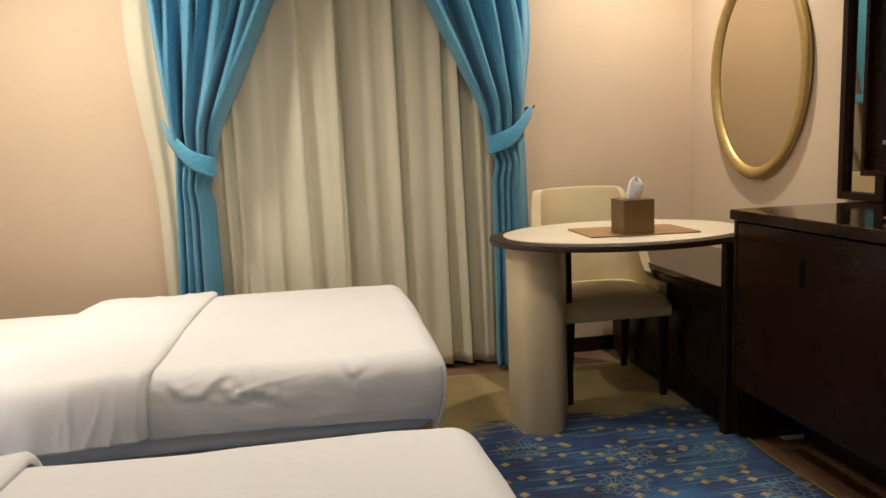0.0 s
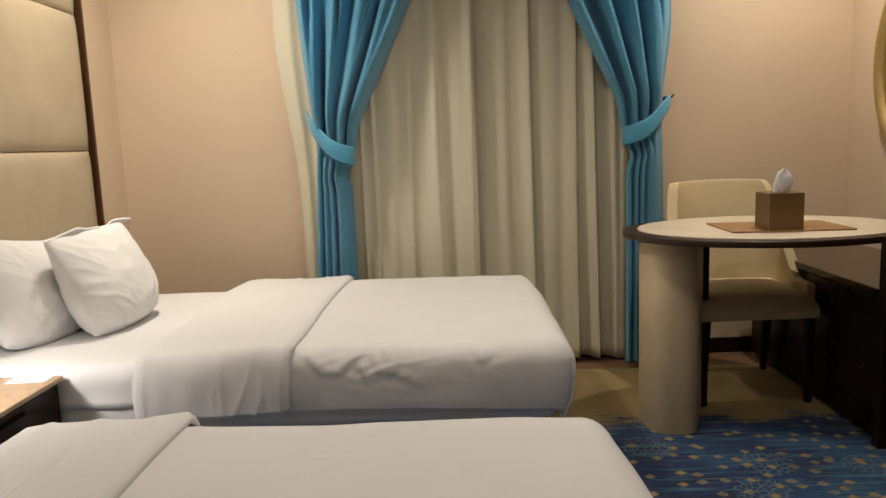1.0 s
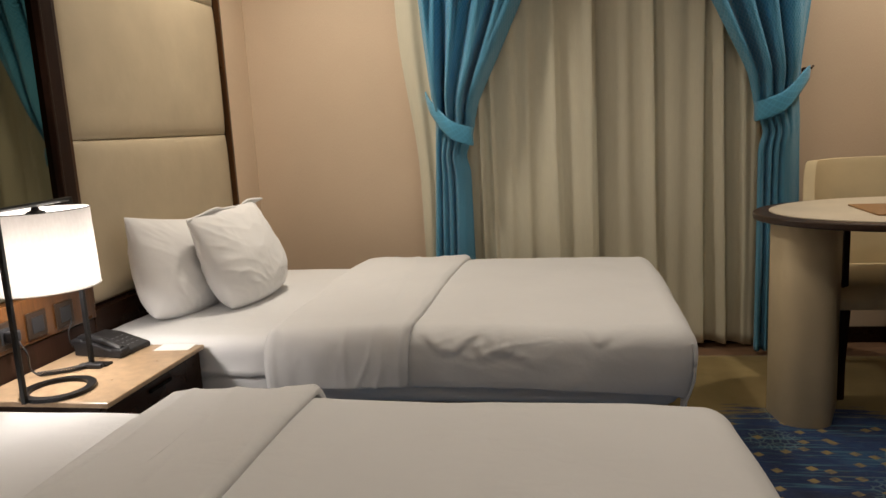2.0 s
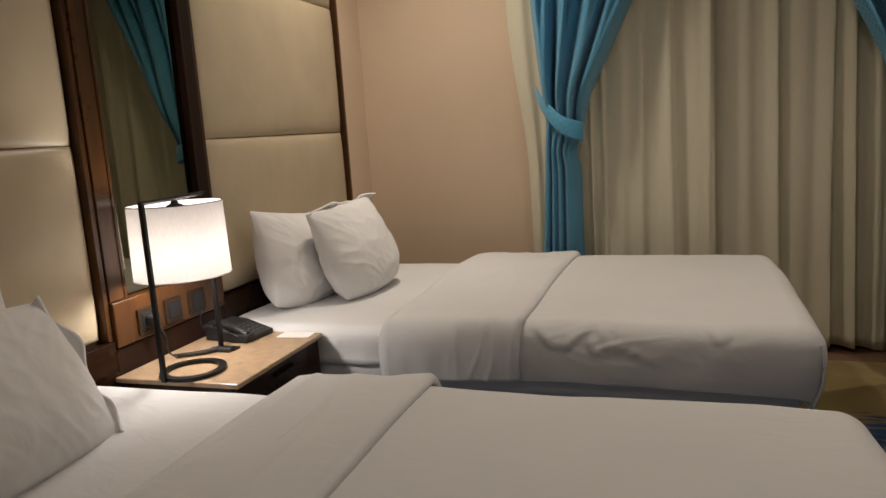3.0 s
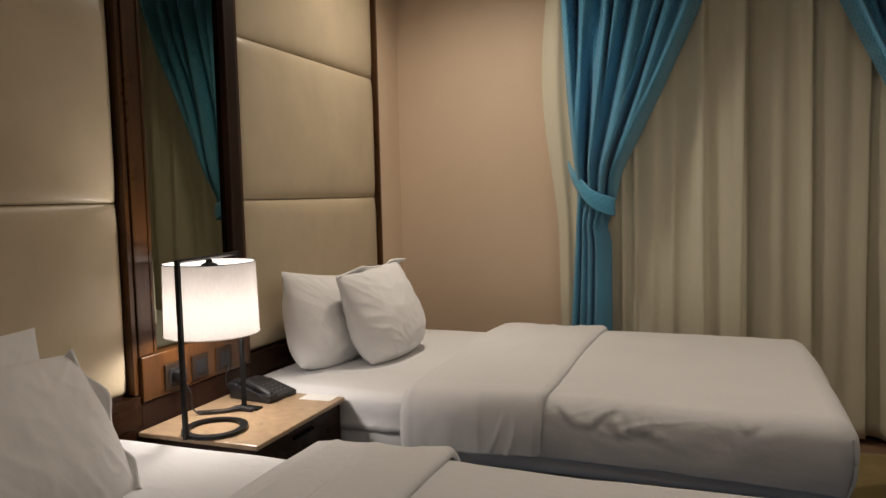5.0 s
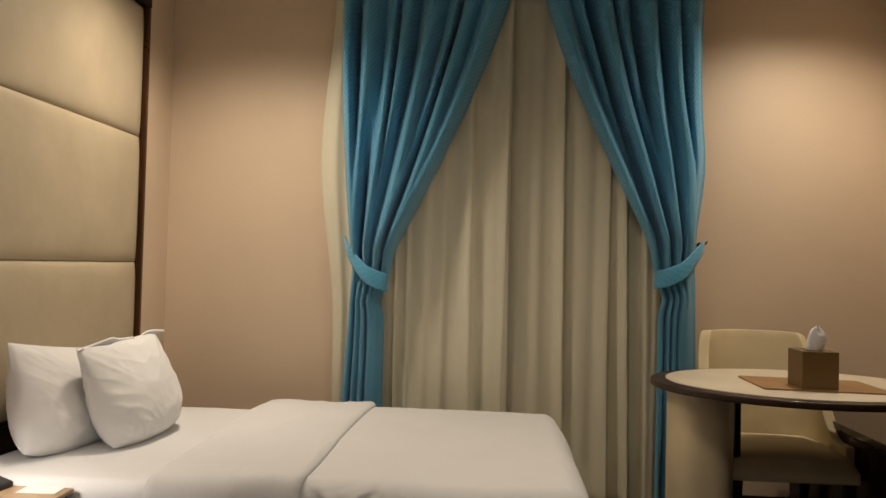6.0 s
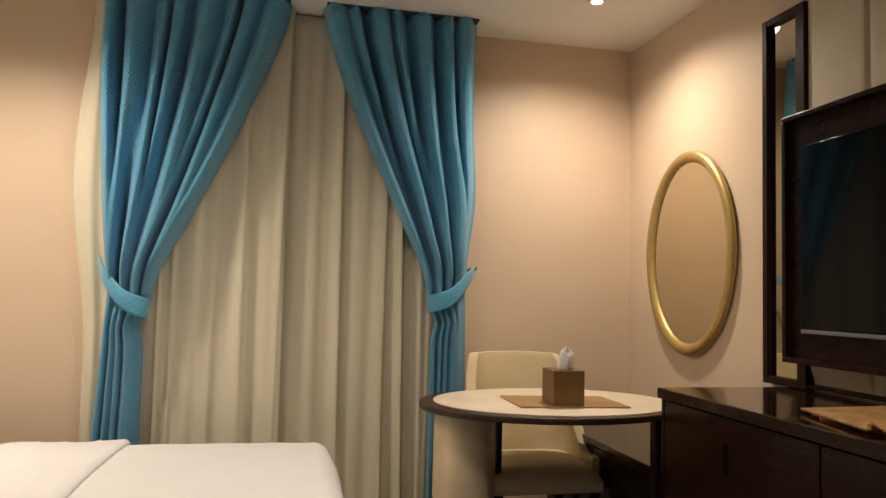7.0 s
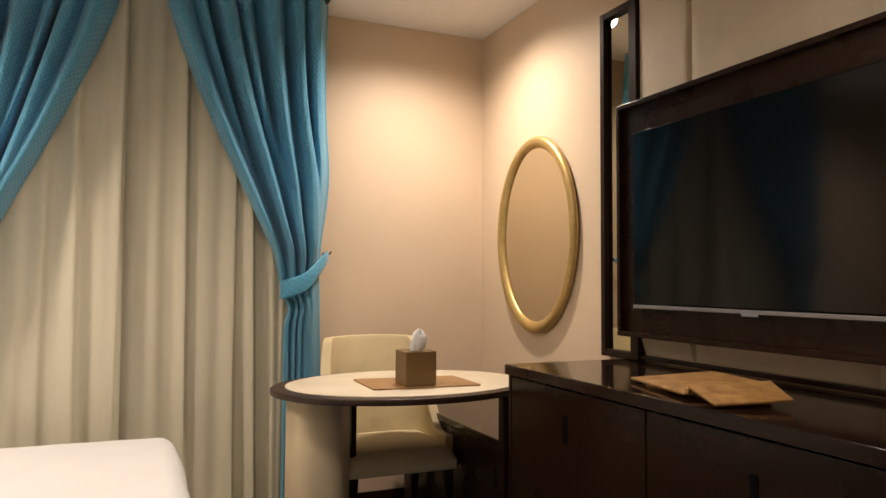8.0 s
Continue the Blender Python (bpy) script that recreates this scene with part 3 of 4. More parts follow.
def pillow(text, m, seed, wdt=0.66, hgt=0.44, thick=0.17, flange=0.05, corner=0.06):
    """A plump pillow in its own x-y plane, posed by m: soft corners, and the loose open end of its case along the top."""
    def outline(a, c):
        k = lerp(0.52, corner, min(1.0, max(0.0, (c + 0.6) / 1.4)))
        x = a * math.sqrt(1 - k * c * c / 2) * wdt / 2 * (1 - 0.045 * (1 - c * c) * abs(a))
        y = c * math.sqrt(1 - k * a * a / 2) * hgt / 2 * (1 - (0.05 if c > 0 else 0.01) * (1 - a * a) * abs(c))
        return x, y

    def ridge(x, y, z):
        return (1 - min(1.0, abs(noise.noise(Vector((x, y, z)))) * 3.2)) ** 2

    def shape(sign):
        def f(u, v):
            a, c = 2 * u - 1, 2 * v - 1
            ea, ec = max(0.0, 1 - abs(a) ** 2.3), max(0.0, 1 - abs(c) ** 2.3)
            h = ea ** 0.52 * ec ** 0.52
            x, y = outline(a, c)
            crease = 0.008 * noise.noise(Vector((x * 5 + seed, y * 7, seed))) + 0.004 * noise.noise(Vector((x * 15, y * 17 + seed, 1)))
            # folds that slant in from the corners and from the open end
            t = x * 0.8 + y * (0.9 if a < 0 else -0.9)
            edge = (a * a * c * c) ** 0.4 + 0.6 * max(0.0, abs(a) - 0.45) + 0.35 * max(0.0, -c)
            crease += 0.0075 * ridge(t * 17 + seed, (x - y) * 3.5, seed) * min(1.0, edge) + 0.0025 * ridge(x * 9 + seed, y * 11, 3.0 + seed)
            low = (1 + 0.20 * (0.2 - c)) * (1 - 0.18 * max(0.0, c))
            return (x, y, sign * (h * thick / 2 * low + crease * min(1, h * 1.5)))
        return f
    bm = grid(84, 68, shape(1))
    grid(84, 68, shape(-1), None, bm)
    bmesh.ops.remove_doubles(bm, verts=bm.verts[:], dist=0.0008)
    bmesh.ops.recalc_face_normals(bm, faces=bm.faces[:])
    ob = link("pillow", bm, LINEN_PILLOW)
    tagged(ob, text, "pillow", "white bed pillows")
    ob.matrix_world = m

    def hem(u, v):
        a = 2 * u - 1
        x, y = outline(a, 1.0)
        out = abs(a) ** 8
        wide = flange * (0.40 + 0.42 * math.exp(-((a + 0.30) / 0.36) ** 2) + 0.34 * math.exp(-((a - 0.78) / 0.26) ** 2) - 0.34 * math.exp(-((a - 0.42) / 0.14) ** 2))
        side = (0.75 if a < 0 else 0.60) * flange * out * (1.0 if corner < 0.1 else 0.15)
        lift = wide * v * (1 - (0.75 if a < 0 else 0.60) * out)
        flop = 0.55 * wide * v * v * (1 + 0.9 * out) + 0.010 * math.sin(8 * a + seed) * v
        return (x * 0.985 + math.copysign(side * v, a), y - 0.016 + lift - 0.25 * wide * v ** 3, flop + 0.006)
    if flange > 0:
        solid(part("hem", grid(80, 10, hem), LINEN_PILLOW, ob, "loose open end of the pillowcase"), 0.009, 0)
    return ob


FAR_BED, NEAR_BED = -1.06, -2.945
bed(FAR_BED, "single bed with white linen beside the window")
bed(NEAR_BED, "single bed with white linen away from the window")
duvet(FAR_BED, 3.1, "white duvet, cuff turned down, on the window bed", -0.372, 0.161, 0.016, True)
duvet(NEAR_BED, 8.7, "white duvet, smooth, cuff turned down, on the second bed", -0.37, 0.045, 0.008, False, 1.015, 0.528)


def lean(x, y, z, tilt, yaw, roll=0):
    """Long side along y, upright, leaning back towards the headboard by tilt degrees."""
    return Matrix.Translation((x, y, z)) @ Matrix.Rotation(radians(yaw), 4, "Z") @ Matrix.Rotation(radians(-tilt), 4, "Y") @ Matrix.Rotation(radians(roll), 4, "X") @ Matrix(((0, 0, 1, 0), (1, 0, 0, 0), (0, 1, 0, 0), (0, 0, 0, 1)))


SIDEWAYS = Matrix.Rotation(radians(-90), 4, "Z")       # open end of the case towards the other bed
pillow("plump white pillow leaning on the headboard", lean(-3.745, -1.245, 0.656, 13, 0, -8), 2, 0.595, 0.43, 0.21, 0.0)
pillow("plump white pillow with corner flaps leaning forward", lean(-3.545, -1.085, 0.676, 20, -5, 2), 5, 0.55, 0.435, 0.21, 0.044)
pillow("white pillow upright against the padded headboard", lean(-3.745, -2.972, 0.666, 10, 0), 7, 0.64, 0.44, 0.20, 0.0)
pillow("large white pillow in front on the second bed", lean(-3.600, -2.915, 0.640, 30, 2) @ SIDEWAYS, 4, 0.43, 0.64, 0.23, 0.045, 0.36)


# ---- nightstand and what stands on it ----
NX0, NX1, NY0, NY1, NZ = -3.868, -3.42, -2.245, -1.702, 0.465


def nightstand():
    e = thing("nightstand", ((NX0 + NX1) / 2, (NY0 + NY1) / 2, 0), "dark wooden nightstand with a beige stone top", "nightstand")
    hx, hy = (NX1 - NX0) / 2, (NY1 - NY0) / 2
    part("body", box(-hx + 0.005, hx - 0.035, -hy + 0.012, hy - 0.012, 0.06, NZ - 0.018, 0.003), DARK, e)
    for z0, z1 in ((0.075, 0.245), (0.252, 0.442)):
        d = part("drawer_front", box(hx - 0.034, hx - 0.014, -hy + 0.014, hy - 0.014, z0, z1, 0.003), DARK, e)
        part("handle", box(hx - 0.013, hx - 0.004, -0.06, 0.06, z1 - 0.03, z1 - 0.02, 0.002), SLOT, d, "slim dark handle")
    part("plinth", box(-hx + 0.02, hx - 0.06, -hy + 0.03, hy - 0.03, FZ, 0.058, 0.002), BLACKP, e)
    part("top", box(-hx, hx, -hy, hy, NZ - 0.016, NZ, 0.004), STONE, e, "beige stone top")


nightstand()


def bend(pts, n):
    """A smooth run through a few places."""
    v = [Vector(p) for p in pts]
    out = []
    for i in range(len(v) - 1):
        p0, p1, p2, p3 = v[max(0, i - 1)], v[i], v[i + 1], v[min(len(v) - 1, i + 2)]
        for k in range(n):
            q = k / n
            out.append(0.5 * ((2 * p1) + (p2 - p0) * q + (2 * p0 - 5 * p1 + 4 * p2 - p3) * q * q + (3 * p1 - p0 - 3 * p2 + p3) * q ** 3))
    return out + [v[-1]]


def bedside_lamp():
    cx, cy = -3.672, -2.094
    e = thing("table_lamp", (cx, cy, NZ), "black metal bedside lamp with a lit white drum shade", "lamp")
    bm = bmesh.new()
    prof = [(0.078, 0.001), (0.102, 0.001), (0.102, 0.012), (0.078, 0.012), (0.078, 0.001)]
    lathe(prof, 0.032, -0.062, 48, bm)
    bmesh.ops.remove_doubles(bm, verts=bm.verts[:], dist=1e-5)
    bmesh.ops.recalc_face_normals(bm, faces=bm.faces[:])
    part("base_ring", bm, BLACKM, e)
    part("post", box(0.001, 0.015, -0.176, -0.162, 0.002, 0.552, 0.002), BLACKM, e)
    part("post", box(-0.034, -0.020, 0.164, 0.178, 0.002, 0.552, 0.002), BLACKM, e)
    part("foot_pad", box(-0.05, 0.04, 0.150, 0.186, 0.0, 0.008, 0.002), BLACKM, e)
    part("top_bar", tube([(0.008, -0.169, 0.546), (-0.027, 0.171, 0.546)], 0.007, 8), BLACKM, e)
    part("finial", lathe([(0.001, 0.540), (0.010, 0.538), (0.012, 0.530), (0.026, 0.524), (0.028, 0.512), (0.008, 0.505), (0.001, 0.50)], -0.010, 0.0, 24), BLACKM, e)
    sh = part("shade", lathe([(0.149, 0.300), (0.144, 0.530)], -0.010, 0.0, 64), SHADE, e, "white fabric drum shade, glowing")
    part("shade_ring", tube([(-0.010 + 0.1445 * math.cos(2 * math.pi * k / 48), 0.1445 * math.sin(2 * math.pi * k / 48), 0.530) for k in range(48)], 0.0016, 6, None, True), BLACKM, sh)
    part("shade_ring", tube([(-0.010 + 0.1495 * math.cos(2 * math.pi * k / 48), 0.1495 * math.sin(2 * math.pi * k / 48), 0.300) for k in range(48)], 0.0014, 6, None, True), WHITEMETAL, sh)
    part("bulb", lathe([(0.001, 0.415), (0.020, 0.422), (0.027, 0.442), (0.020, 0.465), (0.013, 0.480), (0.013, 0.505), (0.001, 0.505)], -0.010, 0.0, 20), BULB, e, "lit frosted bulb")
    # plug in the first socket, its cord, and the slack of it wound up on the table top
    px, py, pz = -RW + 0.077 - cx, -2.08 - cy, 0.610 - NZ
    part("plug", box(px, px + 0.034, py - 0.018, py + 0.018, pz - 0.020, pz + 0.016, 0.006, 3), BLACKP, e)
    part("cord", tube(bend([(px + 0.03, py, pz - 0.012), (px + 0.05, py + 0.01, pz - 0.06), (px + 0.035, py + 0.03, 0.03), (px + 0.055, py + 0.035, 0.008)], 10), 0.003, 8), BLACKP, e)
    wound = []
    for i in range(200):
        t = i / 199
        a = 2 * math.pi * 22 * t
        m = Vector((px + 0.055, py + 0.035, 0.010)).lerp(Vector((-0.015, 0.150, 0.010)), t) + Vector((0.022 * math.sin(math.pi * t), 0, 0))
        wound.append((m.x + 0.007 * math.cos(a), m.y, m.z + 0.006 * math.sin(a)))
    part("wound_cord", tube(wound, 0.0026, 5), BLACKP, e, "wound-up slack of the black cord")
    part("switch", box(-0.045, 0.035, 0.128, 0.150, 0.0, 0.016, 0.005, 3), BLACKP, e, "small black cord switch")
    d = bpy.data.lights.new("bulb_light", "POINT")
    d.energy, d.color, d.shadow_soft_size = 19.5, (1.0, 0.90, 0.79), 0.05
    o = new("bulb_light", d)
    o.location = (cx - 0.010, cy, NZ + 0.375)


bedside_lamp()


def desk_phone():
    e = thing("desk_phone", (-3.728, -1.775, NZ), "black desk telephone with a coiled cord", "telephone")
    e.rotation_euler = (0, 0, radians(-8))
    e.scale = (0.90, 0.88, 0.84)
    pts = [(-0.10, 0.0), (0.115, 0.0), (0.115, 0.022), (-0.02, 0.060), (-0.10, 0.065)]
    bm = bmesh.new()
    fa = bm.faces.new([bm.verts.new((x, -0.085, z)) for x, z in pts])
    r = bmesh.ops.extrude_face_region(bm, geom=[fa])
    for g in r["geom"]:
        if isinstance(g, bmesh.types.BMVert):
            g.co.y = 0.085
    bmesh.ops.recalc_face_normals(bm, faces=bm.faces[:])
    bmesh.ops.bevel(bm, geom=bm.edges[:], offset=0.007, segments=3, profile=0.5, affect="EDGES")
    part("body", bm, BLACKP, e)
    path = [(-0.09, -0.060, 0.062), (-0.055, -0.060, 0.074), (0.0, -0.060, 0.066), (0.055, -0.060, 0.050), (0.10, -0.060, 0.030)]
    hb = tube(bend(path, 4), 0.016, 12)
    for c in ((-0.085, -0.060, 0.058), (0.095, -0.060, 0.028)):
        box(c[0] - 0.026, c[0] + 0.026, c[1] - 0.025, c[1] + 0.025, c[2] - 0.014, c[2] + 0.011, 0.008, 3, hb)
    part("handset", hb, BLACKP, e)
    for i in range(4):
        for j in range(3):
            x, y = 0.005 + 0.024 * i, 0.0 + 0.025 * j
            z = 0.0545 - (x + 0.02) * 0.281
            part("key", box(x - 0.008, x + 0.008, y - 0.008, y + 0.008, z - 0.004, z + 0.005, 0.002, 1), KEYCAP, e)
    line = [(-0.10, -0.03, 0.02), (-0.125, -0.06, 0.03), (-0.13, -0.07, 0.09), (-0.13, -0.05, 0.13), (-0.143, -0.035, 0.146)]
    part("line_cord", tube(bend(line, 8), 0.0022, 6), BLACKP, e, "thin black line cord to the wall")


desk_phone()


def slip(name, x, y, z, w, d, yaw, label):
    bm = box(-w / 2, w / 2, -d / 2, d / 2, 0, 0.0015, 0)
    ob = link(name, bm, PAPER, None, "", False)
    ob.matrix_world = pose(x, y, z, 0, 0, yaw)
    return tagged(ob, label, "paper")


slip("paper_card", -3.508, -1.738, NZ + 0.0005, 0.125, 0.07, 3, "small white card on the stone nightstand top")


# ---- curtains ----
def sheer(x0, x1, y, ridges, seed, label, bulge=0.0):
    """Soft sheet with single folds: each ridge is (middle, width on either side, height)."""
    def f(u, v):
        z = RH - 0.012 - (RH - 0.03 - FZ) * v
        x = lerp(x0, x1, u)
        h = 0.0
        for k, (c, wl, wr, tall) in enumerate(ridges):
            c += 0.014 * math.sin(2.3 * v + 1.7 * k + seed)
            q = (x - c) / (wl if x < c else wr)
            h += tall * math.exp(-q * q) * (0.72 + 0.4 * v + 0.15 * math.sin(3 * v + k))
        fine = 0.0022 * noise.noise(Vector((x * 26, v * 1.1, seed + 4))) + 0.010 * noise.noise(Vector((x * 5, v * 1.5, seed)))
        x += 0.008 * math.sin(2.1 * v + 3 * u + seed) - bulge * (1 - u) ** 8 * (math.sin(math.pi * min(1, v * 1.5)) ** 2 - 0.45 * v)
        return (x, y - h + fine, z + 0.010 * math.sin(9 * x + seed) * v)
    ob = link("sheer_curtain", grid(int(abs(x1 - x0) * 230), 44, f), SHEER)
    solid(ob, 0.0015, 0)
    return tagged(ob, label, "curtain", "cream sheer curtains")


sheer(-2.975, -1.995, -0.100, ((-2.93, 0.03, 0.02, 0.020), (-2.84, 0.02, 0.02, 0.020), (-2.60, 0.012, 0.016, 0.026), (-2.555, 0.014, 0.012, 0.022), (-2.46, 0.06, 0.03, 0.024),
      (-2.345, 0.05, 0.03, 0.018), (-2.195, 0.055, 0.014, 0.046), (-2.10, 0.03, 0.03, 0.012), (-2.025, 0.05, 0.012, 0.036)), 0.4, "cream sheer curtain panel hanging to the floor", 0.075)
sheer(-2.04, -1.20, -0.058, ((-1.94, 0.03, 0.05, 0.012), (-1.83, 0.04, 0.03, 0.010), (-1.715, 0.035, 0.013, 0.046), (-1.60, 0.06, 0.04, 0.022), (-1.46, 0.06, 0.010, 0.050),
      (-1.37, 0.045, 0.010, 0.052), (-1.285, 0.025, 0.03, 0.030), (-1.225, 0.02, 0.02, 0.024)), 2.2, "cream sheer curtain panel, darker folds, hanging to the floor")


def drape(side, outer, inner, tie_o, tie_i, foot_o, foot_i, ztie, folds, label):
    """A drape that is held by a band: side -1 has its outer edge on the low-x side; folds are the valleys across it."""
    cy = -0.205

    def edges(z):
        if z >= ztie:
            s = max(0.0, (RH - 0.018 - z) / (RH - 0.018 - ztie))
            o, i = lerp(outer, tie_o, s ** (2.2 if side < 0 else 5.0)), lerp(inner, tie_i, s ** 1.2)
        else:
            s, q = 1.0, (ztie - z) / (ztie - FZ)
            o, i = lerp(tie_o, foot_o, min(1, q * 1.6)), lerp(tie_i, foot_i, q)
        if side > 0:
            o += 0.028 * math.exp(-((z - 1.75) / 0.26) ** 2)
        # cloth stands out above the band and is pinched beneath it
        i += side * (0.020 * math.exp(-((z - ztie + 0.18) / 0.05) ** 2) - 0.030 * math.exp(-((z - ztie + 0.01) / 0.08) ** 2))
        return o, i, s

    def wave(u, marks, push):
        k = max(j for j in range(len(marks) - 1) if marks[j] <= u + 1e-9)
        wide = marks[k + 1] - marks[k]
        q = min(1.0, max(0.0, (u - marks[k]) / wide))
        q = q ** (1.0 + push * 0.35)
        size = min(1.1, 0.62 + 2.6 * wide)
        depth = 1.15 + 0.55 * math.sin(2.6 * (k + (q > 0.5)) + 1.3 * side)
        narrow = 0.21 + 0.07 * math.sin(4.1 * (k + (q > 0.5)) + side)
        valley = math.exp(-(min(q, 1 - q) / narrow) ** 2)
        lean_over = 0.55 * math.sin(1.9 * k + 2.0 * side)
        return (0.72 + 0.30 * math.sin(math.pi * q) + lean_over * (q - 0.5) * (1 - valley) - depth * valley) * size

    low = (0.0, 0.13, 0.30, 0.46, 1.0) if side < 0 else (0.0, 0.50, 0.66, 0.80, 1.0)
    mid = (0.0, 0.20, 0.43, 0.71, 1.0) if side < 0 else (0.0, 0.34, 0.55, 0.78, 1.0)

    def f(u, v):
        z = RH - 0.003 - (RH - 0.025 - FZ) * v
        o, i, s = edges(z)
        waist = math.exp(-((z - ztie + 0.02) / 0.11) ** 2)
        down = min(1.0, max(0.0, (ztie - 0.02 - z) / 0.10))
        amp = lerp(lerp(0.090, 0.075, s), 0.032, down)
        amp *= (1 - 0.45 * waist) * lerp(0.62, 1.0, min(1.0, (RH - z) / 0.30))
        uu = min(1.0, max(0.0, u + 0.010 * math.sin(2.6 * v + 9 * u) * math.sin(math.pi * u)))
        near = min(1.0, max(0.0, (s - 0.25) / 0.6))
        near = near * near * (3 - 2 * near)
        dep = lerp(lerp(wave(uu, folds, s), wave(uu, mid, 0.5), near), wave(uu, low, 0.3) * 0.8, down)
        dep += 0.22 * noise.noise(Vector((u * 5, v * 4, side)))
        x = lerp(o, i, u ** (1.0 - 0.12 * s))
        belly = 0.05 * math.sin(math.pi * u) * math.exp(-((z - ztie - 0.02) / 0.35) ** 2)
        # fine puckers that run out from under the band
        pucker = 0.006 * math.sin(34 * u + 3 * side) * math.exp(-((z - ztie + 0.12) / 0.09) ** 2)
        return (x, cy - belly - amp * dep * (1 - 0.25 * waist) + pucker, z)
    e = thing("drape", (0, 0, 0), label, "curtain", "teal drapes")
    c = part("cloth", grid(300, 100, f, lambda u, v: (u * 1.25, v * 2.67)), DRAPE, e)
    solid(c, 0.003, 0)

    lo, hi = min(outer, inner) - 0.002, max(outer, inner) + 0.002
    # thin dark strip put in for the shadow gap under the ceiling
    part("heading_shade", box(lo + 0.012, hi - 0.012, cy - 0.050, cy + 0.030, RH - 0.008, RH - 0.001, 0.002), HEAD_SHADE, e, "dark teal strip painting the shade gap above the drape")

    # the tie band: from the hook, down round the front of the waist, and back
    def band(u, v):
        t = u
        wave = 0.004 * noise.noise(Vector((t * 7, v * 3, side + 3)))
        hook = Vector((tie_o + side * 0.075, -0.075, 1.355))
        near = Vector((tie_o + side * 0.018, -0.225, ztie + 0.076))
        front = Vector(((tie_o + tie_i) / 2, -0.300, ztie - 0.034))
        far = Vector((tie_i - side * 0.016, -0.265, ztie - 0.078))
        back = Vector((tie_i - side * 0.010, -0.15, ztie - 0.07))
        pts = [hook, near, front, far, back]
        k = t * 4
        i = min(3, int(k))
        p0, p1, p2, p3 = pts[max(0, i - 1)], pts[i], pts[i + 1], pts[min(4, i + 2)]
        q = k - i
        p = 0.5 * ((2 * p1) + (p2 - p0) * q + (2 * p0 - 5 * p1 + 4 * p2 - p3) * q * q + (3 * p1 - p0 - 3 * p2 + p3) * q ** 3)
        wid = lerp(0.028, 0.094, min(1, t * 2.4))
        return (p.x, p.y - 0.004 * math.sin(math.pi * v) + wave, p.z + (0.5 - v) * wid)
    b = part("tieback", grid(48, 8, band, lambda u, v: (u * 0.42, v * 0.085)), BAND, e, "matching teal tieback band")
    solid(b, 0.006, 0)
    return e


drape(-1, -2.91, -2.012, -2.825, -2.655, -2.868, -2.65, 1.195, (0.0, 0.09, 0.27, 0.35, 0.46, 0.64, 0.72, 0.85, 1.0), "teal jacquard drape held back by a band")
drape(1, -1.012, -1.85, -1.052, -1.238, -1.032, -1.243, 1.245, (0.0, 0.17, 0.29, 0.47, 0.58, 0.76, 0.86, 1.0), "teal jacquard drape held back by a band, by the table")


def hook(x, side):
    e = thing("curtain_hook", (x, -0.001, 1.355), "small dark metal tieback hook on the wall", "hook", "tieback hooks")
    part("rose", tube([(0, 0, 0), (0, -0.008, 0)], 0.014, 16), BRONZE, e)
    part("arm", tube([(0, -0.008, 0), (0, -0.06, 0.0), (side * 0.012, -0.075, 0.004), (side * 0.022, -0.07, 0.016)], 0.005, 8), BRONZE, e)


hook(-2.894, -1)
hook(-0.981, 1)


# ---- oval wall mirror ----
def oval_mirror():
    cy, cz, a, b = -0.657, 1.461, 0.396, 0.517
    e = thing("oval_mirror", (0, cy, cz), "oval bronze-tinted mirror in a brushed gold frame", "mirror")
    n, w = 96, 0.062
    prof = [(0.0, -0.012), (0.0, -0.024), (0.010, -0.036), (0.024, -0.041), (0.040, -0.038), (0.052, -0.028), (0.060, -0.019), (w, -0.012)]
    bm = bmesh.new()
    rows = []
    for off, x in prof:
        rows.append([bm.verts.new((x, (a - off) * math.cos(2 * math.pi * k / n), (b - off) * math.sin(2 * math.pi * k / n))) for k in range(n)])
    for r0, r1 in zip(rows, rows[1:]):
        for k in range(n):
            bm.faces.new((r0[k], r0[(k + 1) % n], r1[(k + 1) % n], r1[k]))
    bmesh.ops.recalc_face_normals(bm, faces=bm.faces[:])
    part("frame", bm, GOLD, e)
    bm = bmesh.new()
    ins = [bm.verts.new((-0.016, (a - w + 0.004) * math.cos(2 * math.pi * k / n), (b - w + 0.004) * math.sin(2 * math.pi * k / n))) for k in range(n)]
    bm.faces.new(ins)
    ob = part("glass", bm, BRONZEGLASS, e, "bronze-tinted mirror glass")
    bm = bmesh.new()
    f = bm.faces.new([bm.verts.new((-0.001, (a - 0.012) * math.cos(2 * math.pi * k / n), (b - 0.012) * math.sin(2 * math.pi * k / n))) for k in range(n)])
    r = bmesh.ops.extrude_face_region(bm, geom=[f])
    for g in r["geom"]:
        if isinstance(g, bmesh.types.BMVert):
            g.co.x = -0.013
    bmesh.ops.recalc_face_normals(bm, faces=bm.faces[:])
    part("back_board", bm, DARK, e)


oval_mirror()


